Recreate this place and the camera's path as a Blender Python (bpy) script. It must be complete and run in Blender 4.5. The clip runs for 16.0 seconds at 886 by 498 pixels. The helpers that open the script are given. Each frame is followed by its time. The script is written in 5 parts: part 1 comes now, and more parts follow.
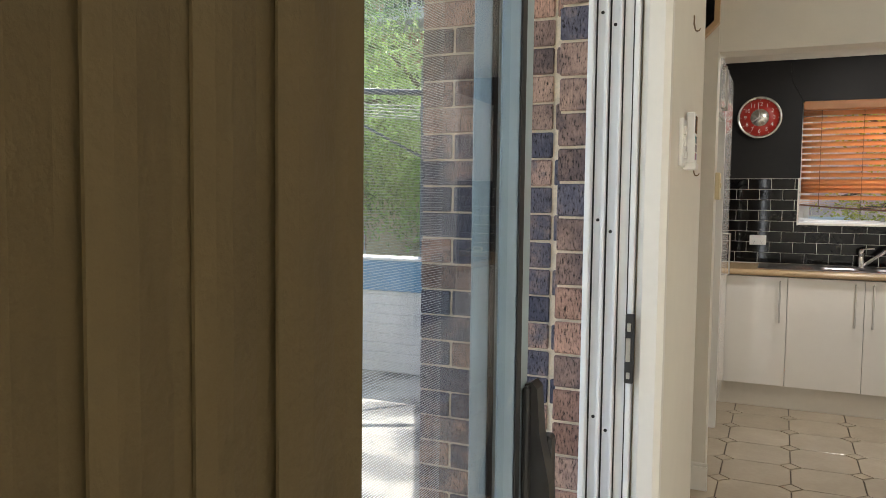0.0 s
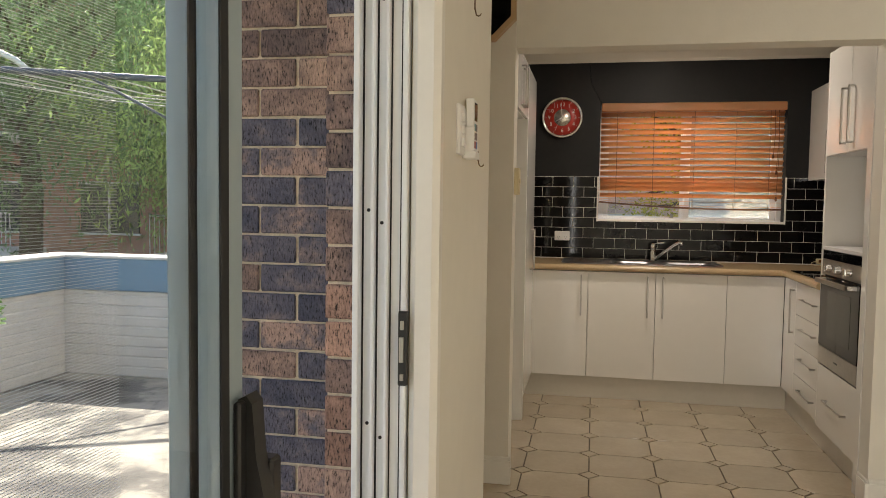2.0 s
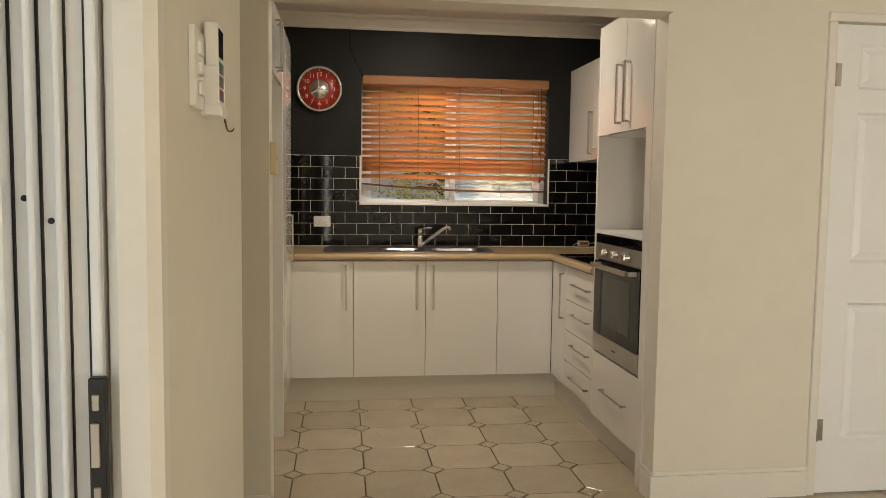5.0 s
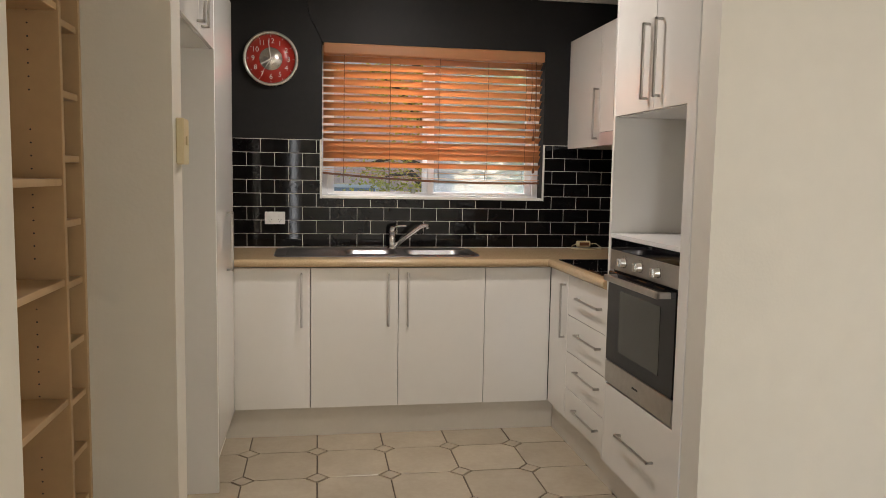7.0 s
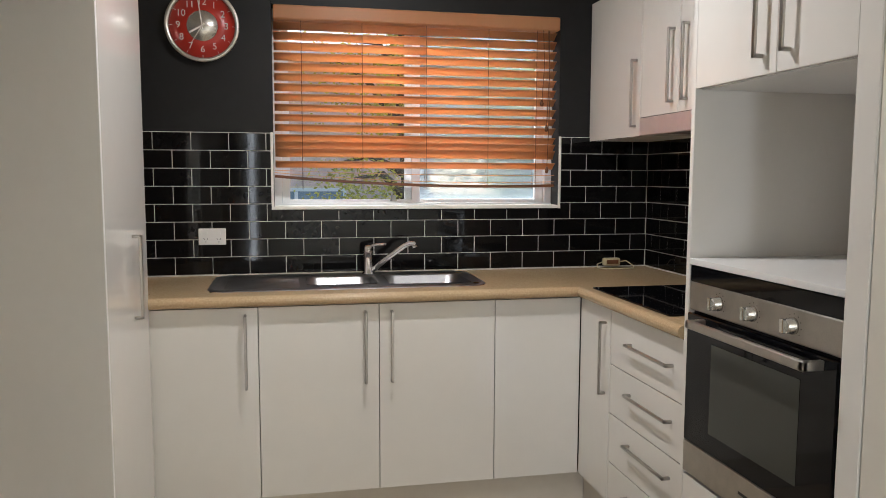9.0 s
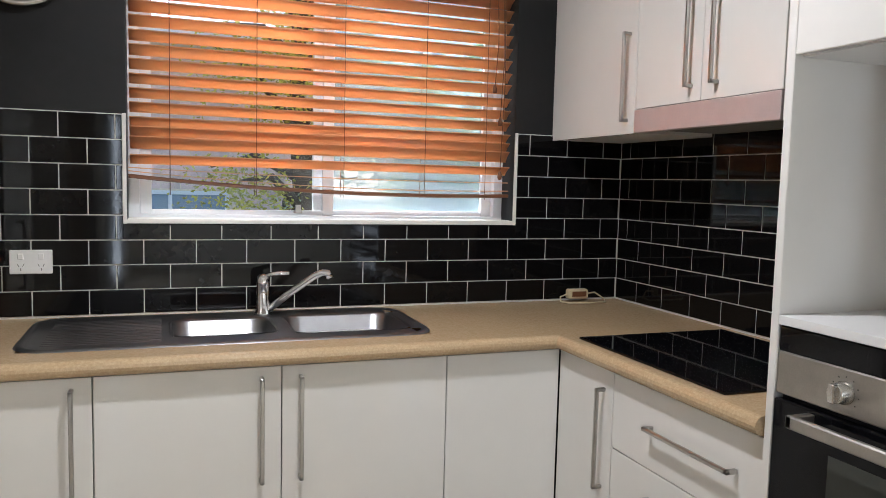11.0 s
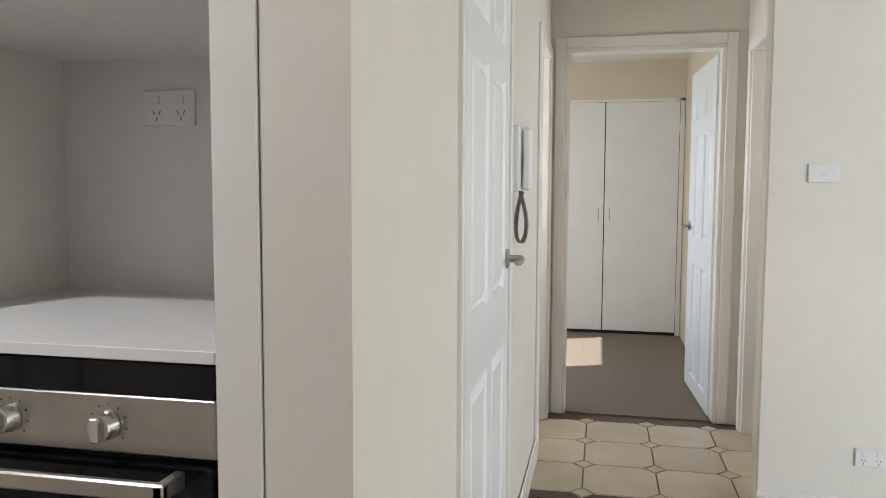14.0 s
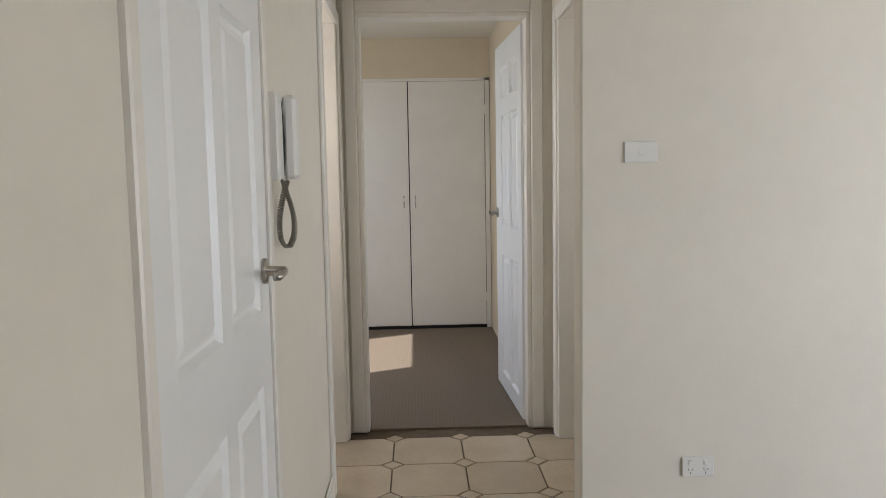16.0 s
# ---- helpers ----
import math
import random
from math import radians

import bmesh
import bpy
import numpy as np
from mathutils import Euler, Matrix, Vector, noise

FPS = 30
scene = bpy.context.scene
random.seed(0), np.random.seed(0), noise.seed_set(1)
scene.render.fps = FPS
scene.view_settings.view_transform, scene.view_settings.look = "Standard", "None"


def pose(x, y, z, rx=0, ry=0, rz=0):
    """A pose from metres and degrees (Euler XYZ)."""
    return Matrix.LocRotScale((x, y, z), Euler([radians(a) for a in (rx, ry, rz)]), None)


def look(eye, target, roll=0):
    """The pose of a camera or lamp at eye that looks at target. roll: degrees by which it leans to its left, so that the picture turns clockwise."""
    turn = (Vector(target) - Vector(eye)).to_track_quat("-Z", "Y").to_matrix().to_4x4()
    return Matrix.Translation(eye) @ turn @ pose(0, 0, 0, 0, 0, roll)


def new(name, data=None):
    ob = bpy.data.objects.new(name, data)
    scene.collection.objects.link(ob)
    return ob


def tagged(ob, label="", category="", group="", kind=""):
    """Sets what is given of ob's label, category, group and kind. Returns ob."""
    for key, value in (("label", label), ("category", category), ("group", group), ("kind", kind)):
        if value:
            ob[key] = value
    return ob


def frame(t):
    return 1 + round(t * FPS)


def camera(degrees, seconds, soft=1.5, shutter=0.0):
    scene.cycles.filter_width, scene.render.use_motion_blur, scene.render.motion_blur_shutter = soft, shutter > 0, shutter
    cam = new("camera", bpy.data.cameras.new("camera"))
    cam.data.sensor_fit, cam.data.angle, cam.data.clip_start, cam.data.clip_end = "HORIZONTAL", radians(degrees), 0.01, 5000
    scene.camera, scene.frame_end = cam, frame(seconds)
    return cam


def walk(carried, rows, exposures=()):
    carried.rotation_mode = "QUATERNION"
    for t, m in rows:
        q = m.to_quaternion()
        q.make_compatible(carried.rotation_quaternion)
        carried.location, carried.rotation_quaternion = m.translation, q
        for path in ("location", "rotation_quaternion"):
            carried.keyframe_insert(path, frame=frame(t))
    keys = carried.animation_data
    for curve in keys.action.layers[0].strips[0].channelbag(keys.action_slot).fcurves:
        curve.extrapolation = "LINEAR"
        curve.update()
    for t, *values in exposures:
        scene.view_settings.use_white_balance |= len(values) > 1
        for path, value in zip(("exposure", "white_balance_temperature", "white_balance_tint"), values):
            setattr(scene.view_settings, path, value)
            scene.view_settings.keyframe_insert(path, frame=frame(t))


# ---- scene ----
cam = camera(60.5, 16.0, soft=0.7)
PATH = [
    (0, (-0.004, 0.028, 1.358), (-0.814, 1.852, 1.234), 0.7),
    (0.5, (-0.002, 0.096, 1.354), (-0.721, 1.959, 1.236), 1.0),
    (1, (0.018, 0.153, 1.346), (-0.591, 2.055, 1.228), 1.0),
    (1.5, (0.048, 0.192, 1.342), (-0.451, 2.124, 1.216), 0.9),
    (2, (0.082, 0.222, 1.336), (-0.305, 2.18, 1.217), 0.8),
    (2.5, (0.104, 0.249, 1.336), (-0.143, 2.23, 1.214), 0.8),
    (3, (0.069, 0.327, 1.33), (-0.041, 2.319, 1.19), 0.8),
    (3.5, (-0.008, 0.45, 1.345), (0.003, 2.444, 1.199), 1.3),
    (4, (-0.036, 0.563, 1.334), (0.138, 2.549, 1.182), 1.8),
    (4.2, (-0.04, 0.613, 1.333), (0.169, 2.596, 1.179), 1.5),
    (6.5, (0.065, 1.429, 1.362), (0.366, 3.399, 1.197), 0.7),
    (7, (0.092, 1.681, 1.368), (0.417, 3.645, 1.174), 1.0),
    (7.5, (0.132, 1.927, 1.35), (0.455, 3.888, 1.131), 0.8),
    (8, (0.151, 2.215, 1.367), (0.505, 4.171, 1.153), 0.7),
    (10.3, (0.194, 3.348, 1.374), (0.715, 5.272, 1.205), 0.5),
    (10.5, (0.207, 3.441, 1.362), (0.765, 5.354, 1.187), 0.9),
    (11, (0.217, 3.66, 1.37), (0.912, 5.528, 1.197), 1.4),
    (11.5, (0.183, 3.807, 1.365), (1.083, 5.583, 1.179), 1.3),
    (12, (0.147, 3.887, 1.359), (1.315, 5.497, 1.15), 1.1),
    (12.5, (0.164, 3.893, 1.361), (1.619, 5.251, 1.163), 0.8),
    (13, (0.206, 3.844, 1.362), (1.907, 4.881, 1.186), 0.6),
    (13.5, (0.309, 3.745, 1.347), (2.163, 4.479, 1.193), 0.1),
    (14, (0.416, 3.649, 1.35), (2.367, 4.059, 1.195), 0.2),
    (14.5, (0.498, 3.576, 1.344), (2.479, 3.8, 1.186), 0.1),
    (15, (0.603, 3.549, 1.334), (2.591, 3.676, 1.157), -0.2),
    (15.5, (0.814, 3.56, 1.355), (2.806, 3.57, 1.175), -0.7),
    (16, (1.044, 3.578, 1.349), (3.034, 3.512, 1.158), -1.0),
]
EXPOSURES = [(0, 1.08, 6400, 11), (1, 0.90, 6650, 11), (2, 0.80, 7250, 12.5), (3, 0.8, 7600, 13), (3.5, 0.85, 7600, 11.5), (4.2, 0.82, 7600, 10.5), (6.5, 1.06, 7550, 13.5), (7, 1.06, 6650, 13.5), (8.2, 1.15, 6200, 11.5), (10.5, 1.32, 5800, 10.5), (12, 1.6, 5650, 10), (13, 1.65, 5850, 11), (14, 1.24, 5850, 10.5), (15, 0.80, 5950, 11), (16, 0.74, 6100, 13)]
walk(cam, [(t, look(eye, target, roll)) for t, eye, target, roll in PATH], EXPOSURES)

# ---- world, sun, large lights ----
SUN_EL, SUN_AZ = 48, 25          # degrees; azimuth from +y towards -x
world = bpy.data.worlds.new("world")
scene.world = world
world.use_nodes = True
wn = world.node_tree
sky = wn.nodes.new("ShaderNodeTexSky")
sky.sky_type, sky.sun_disc = "NISHITA", False
sky.sun_elevation, sky.sun_rotation = radians(SUN_EL), radians(-SUN_AZ)
wn.links.new(sky.outputs[0], wn.nodes["Background"].inputs[0])
wn.nodes["Background"].inputs[1].default_value = 0.15
sun_dir = Vector((-math.sin(radians(SUN_AZ)) * math.cos(radians(SUN_EL)), math.cos(radians(SUN_AZ)) * math.cos(radians(SUN_EL)), math.sin(radians(SUN_EL))))
sun = new("sun", bpy.data.lights.new("sun", "SUN"))
sun.data.energy, sun.data.angle, sun.data.color = 5.0, radians(0.5), (1.0, 0.95, 0.87)
sun.matrix_basis = look(sun_dir * 30, (0, 0, 0))


def window_light(name, eye, target, w, h, watts, colour):
    ob = new(name, bpy.data.lights.new(name, "AREA"))
    ob.data.shape, ob.data.size, ob.data.size_y, ob.data.energy, ob.data.color = "RECTANGLE", w, h, watts, colour
    ob.matrix_basis = look(eye, target)
    return ob


window_light("sliding_door_light", (-0.28, -1.3, 1.1), (2, -1.3, 1.1), 1.9, 1.9, 78, (0.93, 0.97, 1.0))
window_light("bedroom_window_light", (6.15, 5.15, 1.5), (6.15, 3.5, 1.0), 1.1, 1.1, 10, (0.90, 0.95, 1.0))
# two lamps added in windowless side rooms to brighten the hall doorways
window_light("side_room_fill_lamp", (4.6, 4.86, 1.5), (4.6, 4, 1.3), 0.5, 0.9, 7, (1.0, 0.93, 0.88))
window_light("south_room_fill_lamp", (4.4, 1.74, 1.5), (4.4, 3, 1.3), 0.9, 1.0, 4, (1.0, 0.95, 0.9))
# lamp added under the eave, out of view, to brighten the slats
window_light("blind_fill_lamp", (0.8, 7.05, 2.58), (0.8, 6.35, 1.7), 1.4, 0.5, 21, (1.0, 0.98, 0.95))
# the first fitting is real, the 9 W one is added kitchen fill
DOWNLIGHTS_AND_FILL = ((0.57, 5.98, 0.12), (0.57, 5.03, 9))
for x_, y_, watts_ in DOWNLIGHTS_AND_FILL:
    d_ = window_light("downlight_or_fill_lamp", (x_, y_, 2.512), (x_, y_, 0), 0.07, 0.07, watts_, (1.0, 0.95, 0.9))
    d_.data.shape = "DISK"

# ---- materials ----


def mat(name, colour, rough=0.5, metal=0.0, vary=0.0, scale=8.0, bump=0.0, bump_scale=60.0, coat=0.0, random_vary=0.0, island=False, spec=0.5):
    """A principled material with two scales of colour variation and fine relief, in metres."""
    m = bpy.data.materials.new(name)
    m.use_nodes = True
    t = m.node_tree
    b = t.nodes["Principled BSDF"]
    b.inputs["Roughness"].default_value, b.inputs["Metallic"].default_value = rough, metal
    b.inputs["Coat Weight"].default_value, b.inputs["Coat Roughness"].default_value = coat, 0.05
    b.inputs["Specular IOR Level"].default_value = spec
    pos = t.nodes.new("ShaderNodeNewGeometry").outputs["Position"]
    col = None
    rgb = t.nodes.new("ShaderNodeRGB")
    rgb.outputs[0].default_value = (*colour, 1)
    col = rgb.outputs[0]
    for s, k in ((scale, vary), (scale * 9, vary * 0.6)):
        if vary:
            n = t.nodes.new("ShaderNodeTexNoise")
            n.inputs["Scale"].default_value, n.inputs["Detail"].default_value = s, 4
            t.links.new(pos, n.inputs["Vector"])
            r = t.nodes.new("ShaderNodeMapRange")
            r.inputs[1].default_value, r.inputs[2].default_value = 0.3, 0.7
            r.inputs[3].default_value, r.inputs[4].default_value = 1 - k, 1 + k
            t.links.new(n.outputs[0], r.inputs[0])
            mx = t.nodes.new("ShaderNodeVectorMath")
            mx.operation = "SCALE"
            t.links.new(col, mx.inputs[0])
            t.links.new(r.outputs[0], mx.inputs["Scale"])
            col = mx.outputs[0]
    if random_vary:
        src = t.nodes.new("ShaderNodeNewGeometry").outputs["Random Per Island"] if island else t.nodes.new("ShaderNodeObjectInfo").outputs["Random"]
        r = t.nodes.new("ShaderNodeMapRange")
        r.inputs[3].default_value, r.inputs[4].default_value = 1 - random_vary, 1 + random_vary
        t.links.new(src, r.inputs[0])
        mx = t.nodes.new("ShaderNodeVectorMath")
        mx.operation = "SCALE"
        t.links.new(col, mx.inputs[0])
        t.links.new(r.outputs[0], mx.inputs["Scale"])
        col = mx.outputs[0]
    t.links.new(col, b.inputs["Base Color"])
    if bump:
        n = t.nodes.new("ShaderNodeTexNoise")
        n.inputs["Scale"].default_value, n.inputs["Detail"].default_value = bump_scale, 6
        t.links.new(pos, n.inputs["Vector"])
        bp = t.nodes.new("ShaderNodeBump")
        bp.inputs["Strength"].default_value, bp.inputs["Distance"].default_value = bump, 0.01
        t.links.new(n.outputs[0], bp.inputs["Height"])
        t.links.new(bp.outputs[0], b.inputs["Normal"])
    return m


def ramp_by(m, source, stops):
    """Replace the base colour of m by a colour ramp over a source socket."""
    t = m.node_tree
    r = t.nodes.new("ShaderNodeValToRGB")
    while len(r.color_ramp.elements) < len(stops):
        r.color_ramp.elements.new(0.5)
    for e, (p, c) in zip(r.color_ramp.elements, stops):
        e.position, e.color = p, (*c, 1)
    t.links.new(source, r.inputs[0])
    return r.outputs[0]


def noise_of(m, scale, detail=4, rough=0.5, stretch=None):
    t = m.node_tree
    n = t.nodes.new("ShaderNodeTexNoise")
    n.inputs["Scale"].default_value, n.inputs["Detail"].default_value, n.inputs["Roughness"].default_value = scale, detail, rough
    src = t.nodes.new("ShaderNodeNewGeometry").outputs["Position"]
    if stretch:
        mp = t.nodes.new("ShaderNodeVectorMath")
        mp.operation = "MULTIPLY"
        mp.inputs[1].default_value = stretch
        t.links.new(src, mp.inputs[0])
        src = mp.outputs[0]
    t.links.new(src, n.inputs["Vector"])
    return n.outputs[0]


def base_of(m):
    return m.node_tree.nodes["Principled BSDF"].inputs["Base Color"]


WALL = mat("cream_wall_paint", (0.78, 0.74, 0.655), 0.55, vary=0.025, scale=1.3, bump=0.06, bump_scale=90)
TRIM = mat("cream_gloss_trim_paint", (0.82, 0.79, 0.73), 0.3, vary=0.02, scale=5, bump=0.03, bump_scale=40)
CEIL = mat("ceiling_paint", (0.78, 0.74, 0.66), 0.7, vary=0.02, scale=2)
BLACKWALL = mat("black_wall_paint", (0.015, 0.0147, 0.0145), 0.5, vary=0.1, scale=3, bump=0.05, bump_scale=60, spec=0.25)
GLOSS = mat("white_gloss_cabinet_front", (0.80, 0.775, 0.725), 0.12, vary=0.012, scale=2, coat=0.3)
CARCASS = mat("white_melamine_board", (0.78, 0.77, 0.75), 0.35, vary=0.015, scale=3)
KICK = mat("grey_kickboard", (0.60, 0.555, 0.48), 0.35, vary=0.03, scale=3)
STEEL = mat("brushed_stainless_steel", (0.45, 0.425, 0.39), 0.36, 1.0, vary=0.06, scale=30)
SATIN = mat("satin_nickel", (0.48, 0.46, 0.43), 0.3, 1.0, vary=0.04, scale=20)
CHROME = mat("chrome", (0.75, 0.75, 0.76), 0.08, 1.0)
BLACKGLASS = mat("black_glass", (0.004, 0.004, 0.005), 0.04, spec=0.25)
BLACKPLASTIC = mat("black_plastic", (0.012, 0.012, 0.013), 0.4, vary=0.1, scale=20)
OVENGLASS = mat("smoked_oven_glass", (0.055, 0.057, 0.048), 0.06, spec=0.3)
WHITEPLASTIC = mat("white_plastic", (0.80, 0.79, 0.76), 0.3, vary=0.01, scale=10)
AGEDPLASTIC = mat("aged_cream_plastic", (0.70, 0.60, 0.38), 0.35, vary=0.02, scale=10)
TILEBLACK = mat("black_glazed_tile", (0.006, 0.0055, 0.0055), 0.05, vary=0.1, scale=4, bump=0.010, bump_scale=14, random_vary=0.2, spec=0.22)
GROUT = mat("white_grout", (0.66, 0.64, 0.58), 0.8, vary=0.08, scale=12)
FLOORTILE = mat("beige_glazed_floor_tile", (0.46, 0.385, 0.288), 0.2, vary=0.06, scale=5, bump=0.03, bump_scale=30, random_vary=0.07)
FLOORGROUT = mat("dark_floor_grout", (0.10, 0.072, 0.046), 0.9, vary=0.2, scale=20)
CARPET = mat("brown_carpet", (0.20, 0.155, 0.112), 0.95, vary=0.12, scale=6, bump=0.6, bump_scale=220)
ALU = mat("white_powder_coated_aluminium", (0.84, 0.86, 0.88), 0.35, vary=0.02, scale=10)
ALUGREY = mat("grey_anodised_aluminium", (0.33, 0.41, 0.45), 0.4, 0.3, vary=0.03, scale=10)
RUBBER = mat("black_rubber_seal", (0.008, 0.009, 0.011), 0.6)
BIRCH = mat("birch_shelf_board", (0.53, 0.355, 0.19), 0.45, vary=0.05, scale=3)
RED = mat("red_clock_face", (0.42, 0.022, 0.012), 0.3, vary=0.03, scale=10)
SILVER = mat("silver_clock_rim", (0.62, 0.60, 0.56), 0.25, 0.9, vary=0.03, scale=20)
SILVERMARK = mat("pale_silver_numeral", (0.75, 0.70, 0.66), 0.4, 0.3)
MORTAR = mat("pale_mortar", (0.80, 0.68, 0.52), 0.9, vary=0.15, scale=25, bump=0.4, bump_scale=120)
CONCRETE = mat("dappled_weathered_concrete", (0.40, 0.38, 0.34), 0.85, vary=0.3, scale=2.2, bump=0.3, bump_scale=40)
WHITEBLOCK = mat("white_painted_masonry", (0.82, 0.81, 0.78), 0.7, vary=0.08, scale=3, bump=0.2, bump_scale=50)
BLUECAP = mat("blue_grey_painted_timber", (0.17, 0.34, 0.50), 0.5, vary=0.08, scale=4)
POLE = mat("pale_painted_pole", (0.80, 0.86, 0.83), 0.5, 0.0, vary=0.06, scale=4)
LINEMETAL = mat("clothes_line_tube", (0.12, 0.15, 0.18), 0.5, 0.4, vary=0.1, scale=8)
CORD = mat("pale_line_cord", (0.75, 0.73, 0.66), 0.6)
POTGLAZE = mat("green_brown_glazed_pot", (0.11, 0.055, 0.035), 0.18, vary=0.35, scale=7, coat=0.4)
SOIL = mat("potting_soil", (0.04, 0.028, 0.018), 0.95, vary=0.3, scale=40, bump=0.6, bump_scale=60)
BARK = mat("bark", (0.10, 0.075, 0.05), 0.9, vary=0.3, scale=8, bump=0.6, bump_scale=30)
PALEBRICK = mat("distant_brick_wall", (0.48, 0.26, 0.19), 0.85, vary=0.2, scale=3, bump=0.2, bump_scale=30)
DISTBRICK = mat("pale_pink_brick", (0.80, 0.62, 0.57), 0.85, vary=0.15, scale=6, bump=0.2, bump_scale=30, random_vary=0.14, island=True)
LAWN = mat("dry_lawn", (0.12, 0.13, 0.06), 0.95, vary=0.3, scale=3)
DARKPANE = mat("dark_window_pane", (0.03, 0.04, 0.05), 0.08, coat=0.3)
STRAINER = mat("dark_vent_grille", (0.22, 0.22, 0.22), 0.5, 0.4)
SINKSTEEL = mat("satin_sink_steel", (0.37, 0.37, 0.375), 0.33, 1.0, vary=0.05, scale=30)
# pink in this base stands in for the orange blind's reflection
HOODPINK = mat("blind_tinted_hood_front", (0.70, 0.62, 0.62), 0.45, 0.6, vary=0.03, scale=20)
DOORPAINT = mat("white_gloss_door_paint", (0.86, 0.87, 0.87), 0.28, vary=0.015, scale=5, bump=0.03, bump_scale=40)


def leaf_material(name, colour, vary, share=0.4):
    m = mat(name, colour, 0.5, random_vary=vary, island=True)
    t = m.node_tree
    b, out = t.nodes["Principled BSDF"], t.nodes["Material Output"]
    tr = t.nodes.new("ShaderNodeBsdfTranslucent")
    mix = t.nodes.new("ShaderNodeMixShader")
    mix.inputs[0].default_value = share
    src = b.inputs["Base Color"].links[0].from_socket
    t.links.new(src, tr.inputs[0])
    t.links.new(b.outputs[0], mix.inputs[1])
    t.links.new(tr.outputs[0], mix.inputs[2])
    t.links.new(mix.outputs[0], out.inputs[0])
    return m


LEAF = leaf_material("weeping_tree_leaf", (0.44, 0.60, 0.22), 0.5)
LEAFDARK = leaf_material("dark_tree_leaf", (0.20, 0.33, 0.15), 0.5)
LEAFPALE = leaf_material("pale_shrub_leaf", (0.60, 0.70, 0.45), 0.3, 0.6)
LEAFSHRUB = leaf_material("jade_shrub_leaf", (0.15, 0.31, 0.07), 0.35)
LEAFYELLOW = leaf_material("yellow_green_leaf", (0.62, 0.56, 0.12), 0.4, 0.65)

# honey timber slats, made translucent to glow from the added lamp behind
SLAT = leaf_material("honey_timber_slat", (0.84, 0.49, 0.26), 0.08, 0.6)
SLAT.node_tree.nodes["Principled BSDF"].inputs["Roughness"].default_value = 0.35

# laminate bench top: tan with fine pale and brown speckle
LAMINATE = mat("tan_speckled_laminate", (0.45, 0.33, 0.2), 0.24)
t_ = LAMINATE.node_tree
t_.links.new(ramp_by(LAMINATE, noise_of(LAMINATE, 130, 6, 0.75), [(0.32, (0.455, 0.32, 0.175)), (0.5, (0.53, 0.385, 0.22)), (0.7, (0.61, 0.465, 0.29))]), base_of(LAMINATE))

# wire-cut brick with vertical drag marks, fired from red to blue-black
def brick_material(name, stops):
    m = mat(name, (0.25, 0.13, 0.10), 0.85, bump=0.5, bump_scale=150)
    t = m.node_tree
    add = t.nodes.new("ShaderNodeMath")
    add.operation = "ADD"
    blotch = t.nodes.new("ShaderNodeMath")
    blotch.operation = "MULTIPLY_ADD"
    blotch.inputs[1].default_value, blotch.inputs[2].default_value = 2.2, -1.1
    t.links.new(noise_of(m, 14, 7, 0.65), blotch.inputs[0])
    t.links.new(t.nodes.new("ShaderNodeObjectInfo").outputs["Random"], add.inputs[0])
    t.links.new(blotch.outputs[0], add.inputs[1])
    colour = ramp_by(m, add.outputs[0], stops)
    drag = ramp_by(m, noise_of(m, 230, 4, 0.7, (1, 1, 0.3)), [(0.36, (0.08, 0.08, 0.08)), (0.45, (0.9, 0.9, 0.9)), (0.62, (1.25, 1.25, 1.25))])
    mul = t.nodes.new("ShaderNodeVectorMath")
    mul.operation = "MULTIPLY"
    t.links.new(colour, mul.inputs[0])
    t.links.new(drag, mul.inputs[1])
    t.links.new(mul.outputs[0], base_of(m))
    return m


BRICKDARK = brick_material("blue_black_brick", [(0.0, (0.07, 0.072, 0.105)), (0.5, (0.13, 0.12, 0.15)), (0.8, (0.25, 0.19, 0.185)), (1.0, (0.44, 0.29, 0.235))])
BRICKBROWN = brick_material("brown_brick", [(0.0, (0.14, 0.10, 0.095)), (0.5, (0.28, 0.185, 0.155)), (1.0, (0.48, 0.32, 0.245))])
BRICKRED = brick_material("red_brick", [(0.0, (0.26, 0.15, 0.115)), (0.5, (0.41, 0.245, 0.185)), (1.0, (0.56, 0.34, 0.25))])

# concrete with stains; its pale and dark patches also paint the trees' dapple
t_ = CONCRETE.node_tree
t_.links.new(ramp_by(CONCRETE, noise_of(CONCRETE, 1.6, 8, 0.65), [(0.36, (0.10, 0.10, 0.10)), (0.47, (0.22, 0.215, 0.20)), (0.50, (0.40, 0.385, 0.34)), (0.62, (0.62, 0.585, 0.51))]), base_of(CONCRETE))

# carpet with a ribbed weave
t_ = CARPET.node_tree
wv = t_.nodes.new("ShaderNodeTexWave")
wv.bands_direction = "Y"
wv.inputs["Scale"].default_value, wv.inputs["Distortion"].default_value = 16, 1.0
t_.links.new(t_.nodes.new("ShaderNodeNewGeometry").outputs["Position"], wv.inputs["Vector"])
t_.links.new(ramp_by(CARPET, wv.outputs["Fac"], [(0.0, (0.186, 0.144, 0.103)), (1.0, (0.205, 0.160, 0.116))]), base_of(CARPET))

GLASS = bpy.data.materials.new("clear_glass")
GLASS.use_nodes = True
t_ = GLASS.node_tree
b_ = t_.nodes["Principled BSDF"]
b_.inputs["Transmission Weight"].default_value, b_.inputs["Roughness"].default_value, b_.inputs["IOR"].default_value = 1.0, 0.0, 1.28
b_.inputs["Base Color"].default_value = (0.98, 0.99, 0.99, 1)

# ---- building helpers ----


